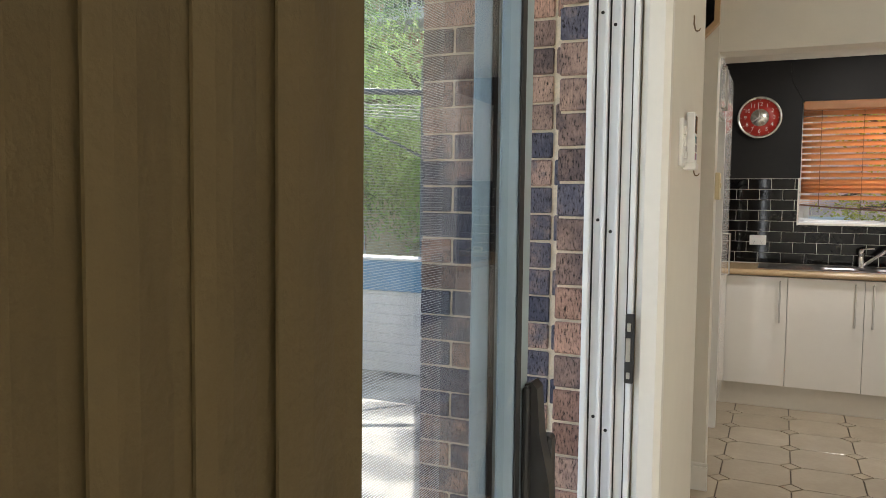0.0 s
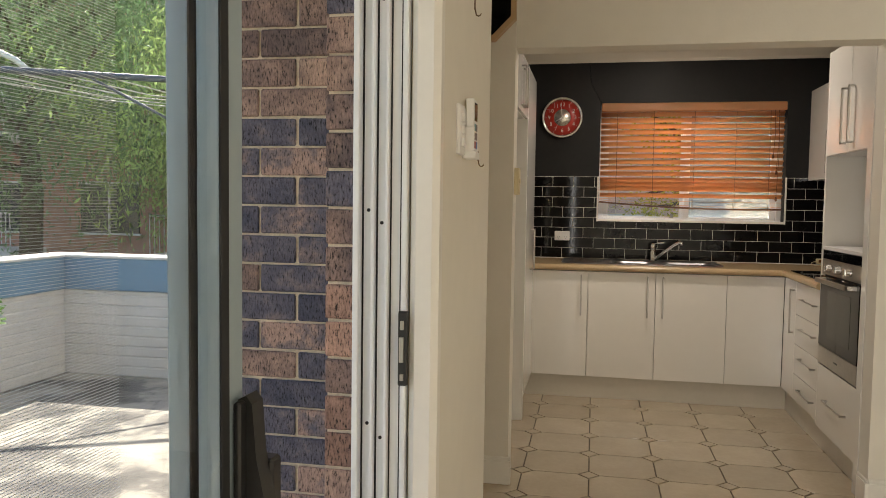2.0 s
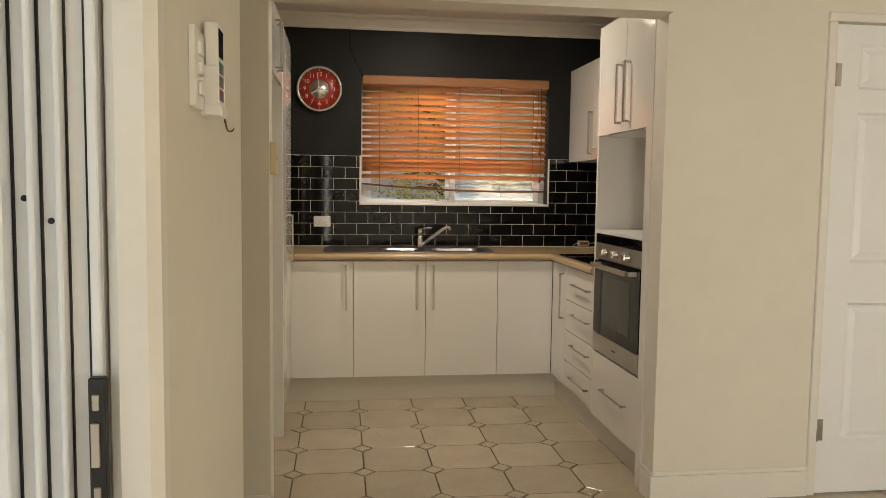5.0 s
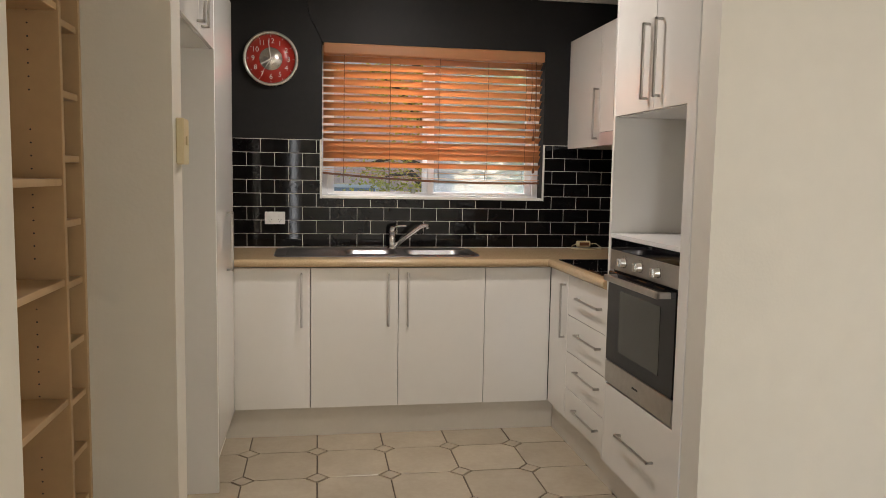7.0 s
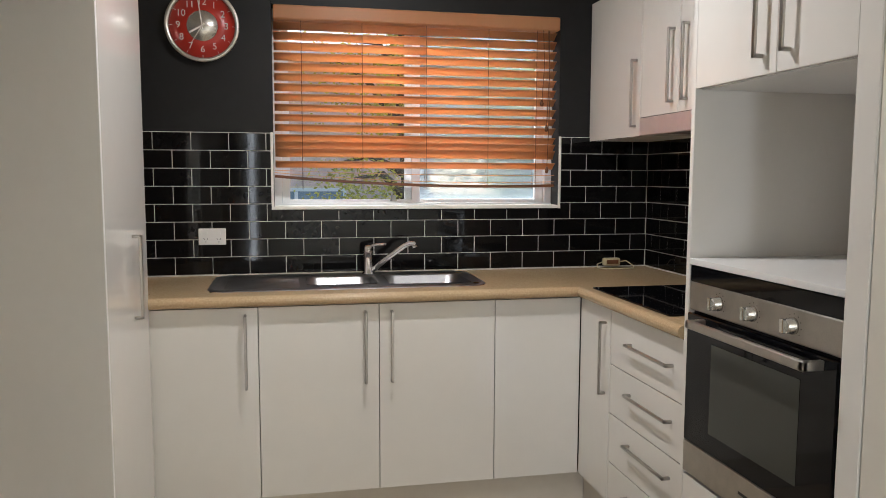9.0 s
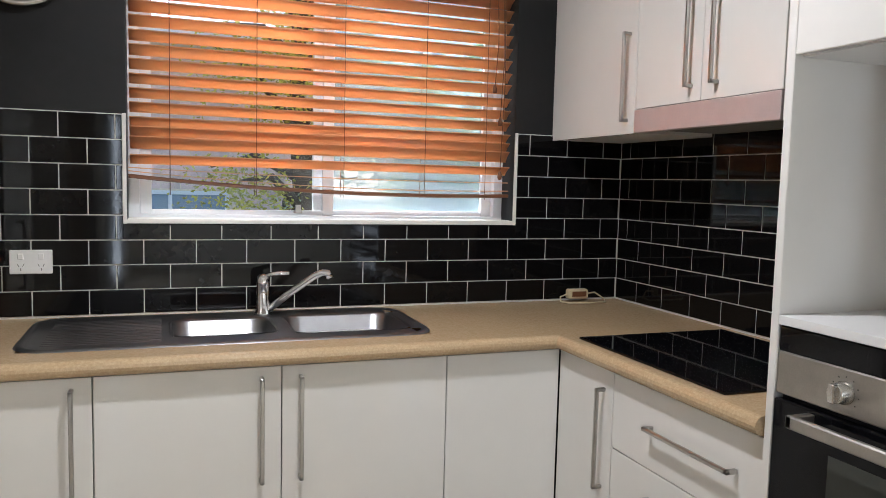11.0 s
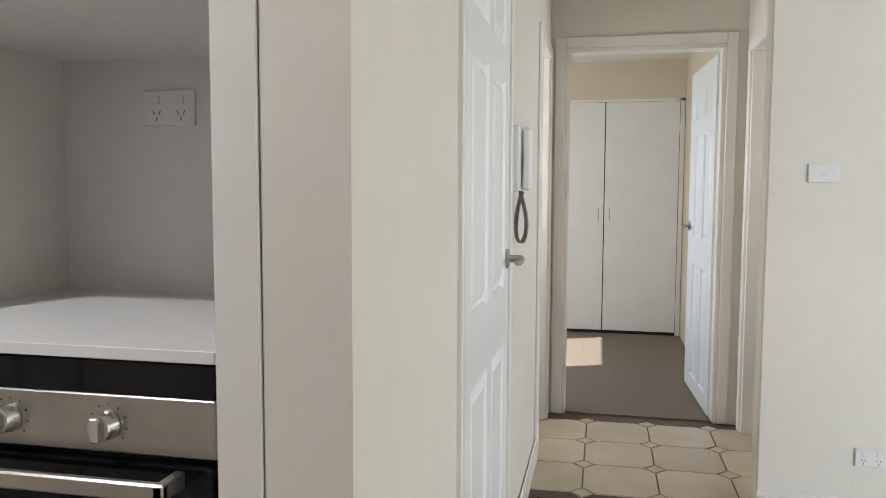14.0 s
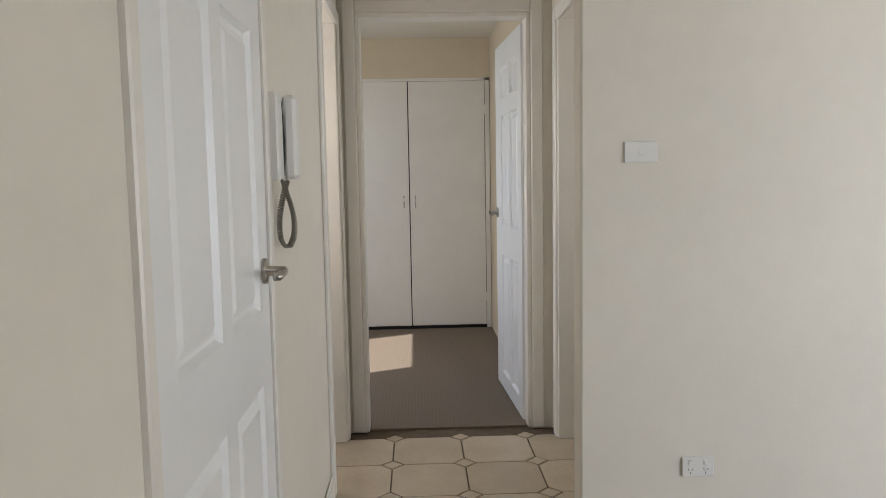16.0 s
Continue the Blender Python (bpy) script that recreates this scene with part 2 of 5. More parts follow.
def cbox(bm, x0, x1, y0, y1, z0, z1, c=0.002):
    """A box with chamfered edges, added to bm."""
    lo, hi = (min(x0, x1), min(y0, y1), min(z0, z1)), (max(x0, x1), max(y0, y1), max(z0, z1))
    c = min(c, 0.45 * min(hi[i] - lo[i] for i in range(3)))
    if c <= 0:
        v = [bm.verts.new((hi[0] if i & 1 else lo[0], hi[1] if i & 2 else lo[1], hi[2] if i & 4 else lo[2])) for i in range(8)]
        for f in ((0, 2, 3, 1), (4, 5, 7, 6), (0, 1, 5, 4), (2, 6, 7, 3), (0, 4, 6, 2), (1, 3, 7, 5)):
            bm.faces.new([v[i] for i in f])
        return
    vs = {}
    for i in range(8):
        corner = [hi[a] if i >> a & 1 else lo[a] for a in range(3)]
        for a in range(3):
            p = [corner[k] if k == a else corner[k] + (-c if i >> k & 1 else c) for k in range(3)]
            vs[i, a] = bm.verts.new(p)
    faces = []
    for a in range(3):
        b, d = (a + 1) % 3, (a + 2) % 3
        for side in (0, 1):
            loop = [side << a | p << b | q << d for p, q in ((0, 0), (1, 0), (1, 1), (0, 1))]
            if not side:
                loop.reverse()
            faces.append([vs[i, a] for i in loop])
    for a in range(3):
        for i in range(8):
            if not i >> a & 1:
                b, d = (a + 1) % 3, (a + 2) % 3
                j = i | 1 << a
                flip = (i >> b & 1) ^ (i >> d & 1)
                q = [vs[i, b], vs[j, b], vs[j, d], vs[i, d]]
                faces.append(q if flip else q[::-1])
    for i in range(8):
        t = [vs[i, 0], vs[i, 1], vs[i, 2]]
        faces.append(t if bin(i).count("1") % 2 else t[::-1])
    for f in faces:
        bm.faces.new(f)


def tube(bm, pts, r, n=10, caps=True):
    """A round bar along points."""
    pts = [Vector(p) for p in pts]
    rings = []
    up = Vector((0, 0, 1))
    for i, p in enumerate(pts):
        d = (pts[min(i + 1, len(pts) - 1)] - pts[max(i - 1, 0)]).normalized()
        ref = up if abs(d.dot(up)) < 0.95 else Vector((1, 0, 0))
        u = d.cross(ref).normalized()
        w = d.cross(u)
        rr = r[i] if isinstance(r, (list, tuple)) else r
        rings.append([bm.verts.new(p + rr * (math.cos(2 * math.pi * k / n) * u + math.sin(2 * math.pi * k / n) * w)) for k in range(n)])
    for a, b in zip(rings, rings[1:]):
        for k in range(n):
            bm.faces.new((a[k], a[(k + 1) % n], b[(k + 1) % n], b[k])).smooth = True
    if caps:
        bm.faces.new(rings[0][::-1])
        bm.faces.new(rings[-1])


def lathe(bm, profile, centre, axis="z", n=32):
    """A turned shape: profile of (radius, height) round an axis."""
    cx, cy, cz = centre
    rings = []
    for r, h in profile:
        ring = []
        for k in range(n):
            a = 2 * math.pi * k / n
            u, w = r * math.cos(a), r * math.sin(a)
            p = {"z": (cx + u, cy + w, cz + h), "y": (cx + u, cy + h, cz - w), "x": (cx + h, cy + u, cz + w)}[axis]
            ring.append(bm.verts.new(p))
        rings.append(ring)
    for a, b in zip(rings, rings[1:]):
        for k in range(n):
            bm.faces.new((a[k], a[(k + 1) % n], b[(k + 1) % n], b[k])).smooth = True
    if profile[0][0] > 1e-6:
        bm.faces.new(rings[0][::-1])
    if profile[-1][0] > 1e-6:
        bm.faces.new(rings[-1])


def quad_prism(bm, poly, axis, a, b):
    """A prism over a polygon of (u, v) pairs; axis names the direction of extrusion."""
    def place(u, v, h):
        return {"z": (u, v, h), "y": (u, h, v), "x": (h, u, v)}[axis]
    lo = [bm.verts.new(place(u, v, a)) for u, v in poly]
    hi = [bm.verts.new(place(u, v, b)) for u, v in poly]
    n = len(poly)
    bm.faces.new(lo)
    bm.faces.new(hi[::-1])
    for k in range(n):
        bm.faces.new((lo[k], hi[k], hi[(k + 1) % n], lo[(k + 1) % n]))


def mesh_of(name, bm, material):
    bmesh.ops.recalc_face_normals(bm, faces=bm.faces)
    me = bpy.data.meshes.new(name)
    bm.to_mesh(me)
    bm.free()
    me.materials.append(material)
    return me


def thing(name, base, label, category, group="", kind=""):
    ob = new(name)
    ob.empty_display_size = 0.1
    ob.location = base
    return tagged(ob, label, category, group, kind)


def part(name, bm, material, parent=None, label=""):
    ob = new(name, mesh_of(name, bm, material) if isinstance(bm, bmesh.types.BMesh) else bm)
    if parent is not None:
        ob.parent = parent
        ob.matrix_parent_inverse = parent.matrix_basis.inverted()
    return tagged(ob, label)


def solid(name, bm, material, label, category, kind="", group=""):
    return tagged(part(name, bm, material), label, category, group, kind)


def boxes(*bs, c=0.002):
    bm = bmesh.new()
    for b in bs:
        cbox(bm, *b, c=c)
    return bm


# ---- plan ----
LIV_X0, LIV_X1 = -0.245, 3.71      # living room walls
WALL_Y = 3.965                      # wall with the kitchen opening and the entry door
KIT_Y = 6.29                       # window wall of the kitchen
KIT_X = 1.95                       # right wall of the kitchen
CEIL_Z = 2.53
OPEN_X0, OPEN_X1, OPEN_Z = -0.302, 1.348, 2.085
BACK_Y = -3.5
FRONT_Y = 5.68                     # sink cabinet fronts
RUN_X = 1.36                       # hob cabinet fronts
TALL_X = 1.345                     # oven tower front
PAN_X = -0.335                     # pantry front
BENCH_Z = 0.92
FZ = -0.035                         # tiled floor of living room and kitchen


def structure(name, bm, material, label, category="wall"):
    return solid(name, bm, material, label, category, kind="structure")


# floor slab under the tiles
structure("floor_slab", boxes((-1.1, 3.712, BACK_Y - 0.1, 6.6, -0.16, FZ - 0.008), (3.712, 5.02, BACK_Y - 0.1, 6.6, -0.16, -0.008), c=0), FLOORGROUT, "dark grouted slab under the floor tiles", "floor")
structure("floor_carpet", boxes((5.02, 8.3, 1.6, 6.1, -0.12, 0.004), c=0), CARPET, "brown ribbed carpet of the bedroom floor", "carpet")
structure("ceiling", boxes((-1.2, 5.05, BACK_Y - 0.2, 5.0, CEIL_Z, CEIL_Z + 0.12), (-1.2, 2.07, 5.0, 6.51, CEIL_Z, CEIL_Z + 0.12), (5.05, 8.4, 1.6, 5.35, CEIL_Z, CEIL_Z + 0.12), c=0), CEIL, "plain cream plaster ceiling", "ceiling")

# living room, outer wall with the sliding door: y 1.83 ends the opening
DOOR_Y0, DOOR_Y1, DOOR_Z = -2.4, 1.83, 2.14
structure("wall_west_inner", boxes((-0.40, LIV_X0, BACK_Y, DOOR_Y0, FZ, CEIL_Z), (-0.40, LIV_X0, DOOR_Y0, DOOR_Y1, DOOR_Z, CEIL_Z), (-0.302, LIV_X0, DOOR_Y1, 2.60, FZ, CEIL_Z), c=0), WALL, "cream painted plaster wall beside the sliding door")
structure("wall_west_brick_core", boxes((-0.50, -0.405, BACK_Y, DOOR_Y0, -0.1, 2.75), (-0.50, -0.405, DOOR_Y0, DOOR_Y1, DOOR_Z, 2.75), (-0.50, -0.305, 1.84, 2.60, -0.1, 2.75), (-1.09, -0.50, 2.292, 2.44, -0.1, 2.75), (-1.09, -0.95, 2.44, 6.5, -0.1, 2.75), c=0), MORTAR, "pale mortar between the outer bricks")
structure("wall_south", boxes((-0.5, 3.9, BACK_Y - 0.15, BACK_Y, FZ, CEIL_Z), c=0), WALL, "cream painted plaster wall of the living room")
# wall between living room and hall, ends at a free corner
structure("wall_east", boxes((LIV_X1, LIV_X1 + 0.12, BACK_Y, 3.0, FZ, CEIL_Z), c=0.006), WALL, "cream painted plaster wall with two sockets")
# book recess
structure("wall_recess", boxes((-0.95, -0.87, 2.44, 3.88, FZ, CEIL_Z), c=0), WALL, "cream plaster at the back of the book recess")
# wall of the kitchen opening and entry door
D0, D1, DH = 2.118, 2.985, 2.086
structure("wall_pantry_side", boxes((-0.95, OPEN_X0, 3.88, 4.02, FZ, CEIL_Z), c=0), WALL, "cream painted wall beside the kitchen opening")
structure("wall_opening_lintel", boxes((OPEN_X0, OPEN_X1, WALL_Y - 0.05, 4.06, OPEN_Z, CEIL_Z), c=0), WALL, "cream painted bulkhead over the kitchen opening")
structure("wall_entry", boxes((OPEN_X1, D0 - 0.02, WALL_Y, 4.09, FZ, CEIL_Z), c=0), WALL, "cream painted plaster wall beside the entry door")
structure("wall_entry_lintel", boxes((D0 - 0.02, D1 + 0.02, WALL_Y, 4.09, DH + 0.02, CEIL_Z), c=0), WALL, "cream painted wall over the entry door")
structure("wall_hall_north", boxes((D1 + 0.02, 4.22, WALL_Y, 4.09, FZ, CEIL_Z), c=0), WALL, "cream painted wall behind the intercom")
structure("wall_hall_lintel", boxes((4.22, 4.86, WALL_Y, 4.09, 2.1, CEIL_Z), c=0), WALL, "cream painted wall over a hall doorway")
structure("wall_hall_corner", boxes((4.86, 5.0, WALL_Y, 4.09, FZ, CEIL_Z), c=0), WALL, "cream painted corner of the hall")
# kitchen walls
WX0, WX1, WZ0, WZ1 = 0.115, 1.475, 1.228, 2.132
structure("wall_kitchen_window", boxes((-0.95, WX0, KIT_Y, KIT_Y + 0.22, FZ, CEIL_Z), (WX1, KIT_X + 0.12, KIT_Y, KIT_Y + 0.22, FZ, CEIL_Z), (WX0, WX1, KIT_Y, KIT_Y + 0.22, FZ, WZ0), (WX0, WX1, KIT_Y, KIT_Y + 0.22, WZ1, CEIL_Z), c=0), BLACKWALL, "matt black painted kitchen wall round the window")
# unseen overhang, added to shade the blind from direct sun
structure("eave", boxes((-1.6, 2.6, KIT_Y + 0.22, KIT_Y + 1.25, 2.62, 2.72), c=0.01), WHITEBLOCK, "white eave added out of view to keep sun off the blind", "eave")
structure("wall_kitchen_east", boxes((KIT_X, KIT_X + 0.12, 4.09, KIT_Y, FZ, CEIL_Z), c=0), BLACKWALL, "matt black painted kitchen wall beside the cooktop")
structure("wall_kitchen_west", boxes((-0.95, -0.93, 4.0, KIT_Y, FZ, CEIL_Z), c=0), WALL, "cream wall behind pantry and fridge space")
# hall and bedroom
structure("wall_hall_north", boxes((4.22, 4.24, 4.09, 4.9, FZ, CEIL_Z), (4.22, 5.0, 4.9, 5.0, FZ, CEIL_Z), c=0), WALL, "cream wall of the room beside the hall")
structure("wall_hall_south", boxes((LIV_X1 + 0.12, 3.95, 2.76, 2.87, FZ, CEIL_Z), (3.95, 4.83, 2.76, 2.87, 2.1, CEIL_Z), (4.83, 5.0, 2.76, 2.87, FZ, CEIL_Z), c=0), WALL, "cream plaster wall of the hall with a doorway")
BD0, BD1, BDH = 2.995, 3.865, 2.165
structure("wall_bedroom_door", boxes((5.0, 5.1, 1.6, BD0, FZ, CEIL_Z), (5.0, 5.1, BD1, 6.1, FZ, CEIL_Z), (5.0, 5.1, BD0, BD1, BDH, CEIL_Z), c=0), WALL, "cream plaster wall round the bedroom doorway")
structure("wall_bedroom", boxes((7.74, 7.86, 1.6, 2.93, FZ, CEIL_Z), (5.1, 7.74, 2.8, 2.93, FZ, CEIL_Z), (7.70, 7.86, 2.93, 6.1, 2.19, CEIL_Z), (7.70, 7.86, 4.35, 6.1, 0, 2.19), (5.1, 5.55, 5.2, 5.35, FZ, CEIL_Z), (6.75, 7.86, 5.2, 5.35, FZ, CEIL_Z), (5.55, 6.75, 5.2, 5.35, 0, 0.9), (5.55, 6.75, 5.2, 5.35, 2.1, CEIL_Z), (7.86, 8.4, 1.6, 6.1, FZ, CEIL_Z), c=0), mat("tan_bedroom_paint", (0.70, 0.60, 0.44), 0.6, vary=0.02, scale=2), "tan painted plaster wall of the bedroom")
structure("wall_hall_closure", boxes((LIV_X1 + 0.12, 5.0, 1.6, 1.7, FZ, CEIL_Z), c=0), WALL, "cream wall closing the room off the hall")

# cornices, skirtings and reveals
bm = bmesh.new()
for poly, ax, a, b in (
    ([(KIT_Y, 2.44), (KIT_Y - 0.012, 2.44), (KIT_Y - 0.02, 2.46), (KIT_Y - 0.055, 2.505), (KIT_Y - 0.08, 2.517), (KIT_Y - 0.09, CEIL_Z), (KIT_Y, CEIL_Z)], "x", -0.95, KIT_X),
    ([(KIT_X, 2.44), (KIT_X - 0.012, 2.44), (KIT_X - 0.055, 2.505), (KIT_X - 0.09, CEIL_Z), (KIT_X, CEIL_Z)], "y", 4.09, KIT_Y - 0.09),
):
    quad_prism(bm, poly, ax, a, b)
structure("cornice", bm, CEIL, "cream coved plaster cornice above the black wall", "cornice")


def skirting(bm, x0, x1, y0, y1):
    cbox(bm, x0, x1, y0, y1, FZ, 0.082, c=0.001)
    dx, dy = (0.004, 0) if abs(x1 - x0) < abs(y1 - y0) else (0, 0.004)
    cbox(bm, x0 + dx, x1 - dx, y0 + dy, y1 - dy, 0.082, 0.102, c=0.004)


bm = bmesh.new()
skirting(bm, OPEN_X1, 2.078, WALL_Y - 0.016, WALL_Y)
skirting(bm, OPEN_X1 - 0.016, OPEN_X1, WALL_Y - 0.016, 4.07)
skirting(bm, 3.026, 4.155, WALL_Y - 0.016, WALL_Y)
skirting(bm, -0.55, OPEN_X0 + 0.014, 3.864, 3.88)
skirting(bm, LIV_X1 - 0.016, LIV_X1, BACK_Y, 3.0)
skirting(bm, LIV_X0, LIV_X0 + 0.016, 1.86, 2.60)
structure("baseboard", bm, TRIM, "cream painted timber skirting board", "skirting")

# ---- the kitchen cabinets ----


def bar_handle(parent, p0, p1, out, r=0.0055):
    """A square-ended bar handle from p0 to p1, standing off by the vector out."""
    bm = bmesh.new()
    p0, p1, out = Vector(p0), Vector(p1), Vector(out)
    d = (p1 - p0).normalized()
    w = d.cross(out).normalized() * r
    for a, b, u, v in ((p0 - d * r, p1 + d * r, out - out.normalized() * 2 * r, out), (p0 - d * r, p0 + d * r, Vector(), out), (p1 - d * r, p1 + d * r, Vector(), out)):
        pts = [a + u, b + u, a + v, b + v]
        lo = [min(q[i] for q in pts) - abs(w[i]) for i in range(3)]
        hi = [max(q[i] for q in pts) + abs(w[i]) for i in range(3)]
        cbox(bm, lo[0], hi[0], lo[1], hi[1], lo[2], hi[2], c=0.0025)
    return part("handle", bm, SATIN, parent, "satin nickel bar handle")


def sink_cabinet(x0, x1, handle_x, label):
    ob = thing("base_cabinet", ((x0 + x1) / 2, 6.0, 0), label, "cabinet", "cabinets under the sink bench")
    part("body", boxes((x0 + 0.001, x1 - 0.001, FRONT_Y + 0.02, 6.26, 0.12, 0.87), c=0.001), CARCASS, ob)
    d = part("door", boxes((x0 + 0.0015, x1 - 0.0015, FRONT_Y, FRONT_Y + 0.019, 0.122, 0.872), c=0.0015), GLOSS, ob)
    if handle_x:
        bar_handle(d, (handle_x, FRONT_Y, 0.565), (handle_x, FRONT_Y, 0.842), (0, -0.032, 0))
    return ob


CAB_X = (-0.343, 0.054, 0.517, 0.99, 1.3585)
for i, h in enumerate((0.007, 0.463, 0.567, None)):
    sink_cabinet(CAB_X[i], CAB_X[i + 1], h, "white gloss base cabinet door under the tan bench" if h else "plain white gloss corner panel without a handle")
PAN_KX = -0.385
kb = thing("kickboard", (0.5, 5.75, 0), "grey kickboard under the white base cabinets", "kickboard")
part("board", boxes((PAN_KX, 1.3945, 5.70, 5.715, FZ, 0.119), c=0.001), KICK, kb)
part("board", boxes((1.395, 1.41, 4.16, 5.715, FZ, 0.119), c=0.001), KICK, kb)

# hob side: a corner door and four drawers
ob = thing("corner_cabinet", (1.6, 5.5, 0), "white gloss corner cabinet door beside the drawers", "cabinet", "cabinets under the sink bench")
part("body", boxes((RUN_X + 0.02, 1.93, 5.386, 5.66, 0.12, 0.87), c=0.001), CARCASS, ob)
d = part("door", boxes((RUN_X, RUN_X + 0.019, 5.386, 5.678, 0.122, 0.872), c=0.0015), GLOSS, ob)
bar_handle(d, (RUN_X, 5.425, 0.54), (RUN_X, 5.425, 0.815), (-0.032, 0, 0))
ob = thing("drawer_cabinet", (1.6, 5.1, 0), "white gloss cabinet of four drawers under the cooktop", "drawers")
part("body", boxes((RUN_X + 0.02, 1.93, 4.835, 5.382, 0.12, 0.87), c=0.001), CARCASS, ob)
zs = (0.122, 0.285, 0.475, 0.665, 0.872)
for a, b, hz in zip(zs, zs[1:], (0.21, 0.405, 0.592, 0.775)):
    d = part("drawer", boxes((RUN_X, RUN_X + 0.019, 4.83, 5.382, a + 0.0015, b - 0.0015), c=0.0015), GLOSS, ob)
    bar_handle(d, (RUN_X, 4.91, hz), (RUN_X, 5.205, hz), (-0.032, 0, 0))

# bench top: one continuous L with a rolled front edge and cut-outs for sink and cooktop
SX0, SX1, SY0, SY1 = -0.13, 0.975, 5.775, 6.22
HX0, HX1, HY0, HY1 = 1.385, 1.885, 4.985, 5.585
bench = thing("benchtop", (0.8, 6.0, 0.87), "tan speckled laminate bench top with a rolled edge", "worktop")


def rolled(z0, z1, front, back, n=8):
    """The profile of a top with a rolled front edge: (across, height)."""
    r = (z1 - z0) / 2
    prof = [(back, z0), (back, z1)]
    s = 1 if back > front else -1
    for k in range(n + 1):
        a = math.pi / 2 + math.pi * k / n
        prof.append((front + s * (r + r * math.cos(a) * 1.0), z0 + r + r * math.sin(a)))
    return prof


def slab(xs, ys, inside, z0, z1):
    """One connected slab over the cells of a grid that lie inside."""
    bm = bmesh.new()
    vs = {}

    def vert(i, j, z):
        if (i, j, z) not in vs:
            vs[i, j, z] = bm.verts.new((xs[i], ys[j], z))
        return vs[i, j, z]
    cells = {(i, j) for i in range(len(xs) - 1) for j in range(len(ys) - 1) if inside((xs[i] + xs[i + 1]) / 2, (ys[j] + ys[j + 1]) / 2)}
    for i, j in cells:
        for z in (z0, z1):
            bm.faces.new([vert(i, j, z), vert(i + 1, j, z), vert(i + 1, j + 1, z), vert(i, j + 1, z)])
        for di, dj, p, q in ((-1, 0, (0, 0), (0, 1)), (1, 0, (1, 0), (1, 1)), (0, -1, (0, 0), (1, 0)), (0, 1, (0, 1), (1, 1))):
            if (i + di, j + dj) not in cells:
                a, b = (i + p[0], j + p[1]), (i + q[0], j + q[1])
                bm.faces.new([vert(*a, z0), vert(*b, z0), vert(*b, z1), vert(*a, z1)])
    return bm


def on_bench(x, y):
    if SX0 < x < SX1 and SY0 < y < SY1 or HX0 < x < HX1 and HY0 < y < HY1:
        return False
    return y > SY0 or x > HX0


part("top", slab((-0.93, SX0, SX1, HX0, HX1, KIT_X), (4.83, HY0, HY1, SY0, SY1, KIT_Y - 0.005), on_bench, 0.878, BENCH_Z), LAMINATE, bench)
bm = bmesh.new()
quad_prism(bm, rolled(0.878, BENCH_Z, 5.645, SY0), "x", -0.345, 1.352)
part("front_edge", bm, LAMINATE, bench)
bm = bmesh.new()
quad_prism(bm, rolled(0.8783, BENCH_Z - 0.0003, 1.327, HX0), "y", 4.83, SY0)
part("front_edge", bm, LAMINATE, bench)

# oven tower
tower = thing("oven_tower", (1.6, 4.48, 0), "white tall cabinet with an open microwave niche", "cabinet")
TY0, TY1 = 4.135, 4.825
part("side_panel", boxes((TALL_X, 1.94, 4.805, TY1, 0.112, 2.2), c=0.0015), GLOSS, tower)
part("side_panel", boxes((TALL_X - 0.002, 1.94, 4.0925, 4.158, FZ, 2.2), c=0.0015), GLOSS, tower)
part("niche_back", boxes((1.885, 1.90, 4.158, 4.805, 1.1, 1.63), c=0.001), CARCASS, tower)
part("niche_shelf", boxes((TALL_X, 1.885, 4.159, 4.804, 1.112, 1.13), c=0.001), CARCASS, tower)
part("niche_top", boxes((TALL_X + 0.02, 1.90, 4.159, 4.804, 1.625, 1.641), c=0.001), CARCASS, tower)
part("carcass_top", boxes((TALL_X + 0.02, 1.94, 4.159, 4.804, 2.18, 2.2), c=0.001), CARCASS, tower)
for y0, y1, hy in ((4.159, 4.431, 4.38), (4.434, 4.804, 4.488)):
    d = part("door", boxes((TALL_X, TALL_X + 0.018, y0, y1, 1.628, 2.198), c=0.0015), GLOSS, tower)
    bar_handle(d, (TALL_X, hy, 1.675), (TALL_X, hy, 1.955), (-0.032, 0, 0))
d = part("drawer", boxes((TALL_X, TALL_X + 0.018, 4.159, 4.804, 0.112, 0.47), c=0.0015), GLOSS, tower)
bar_handle(d, (TALL_X, 4.30, 0.295), (TALL_X, 4.61, 0.295), (-0.032, 0, 0))

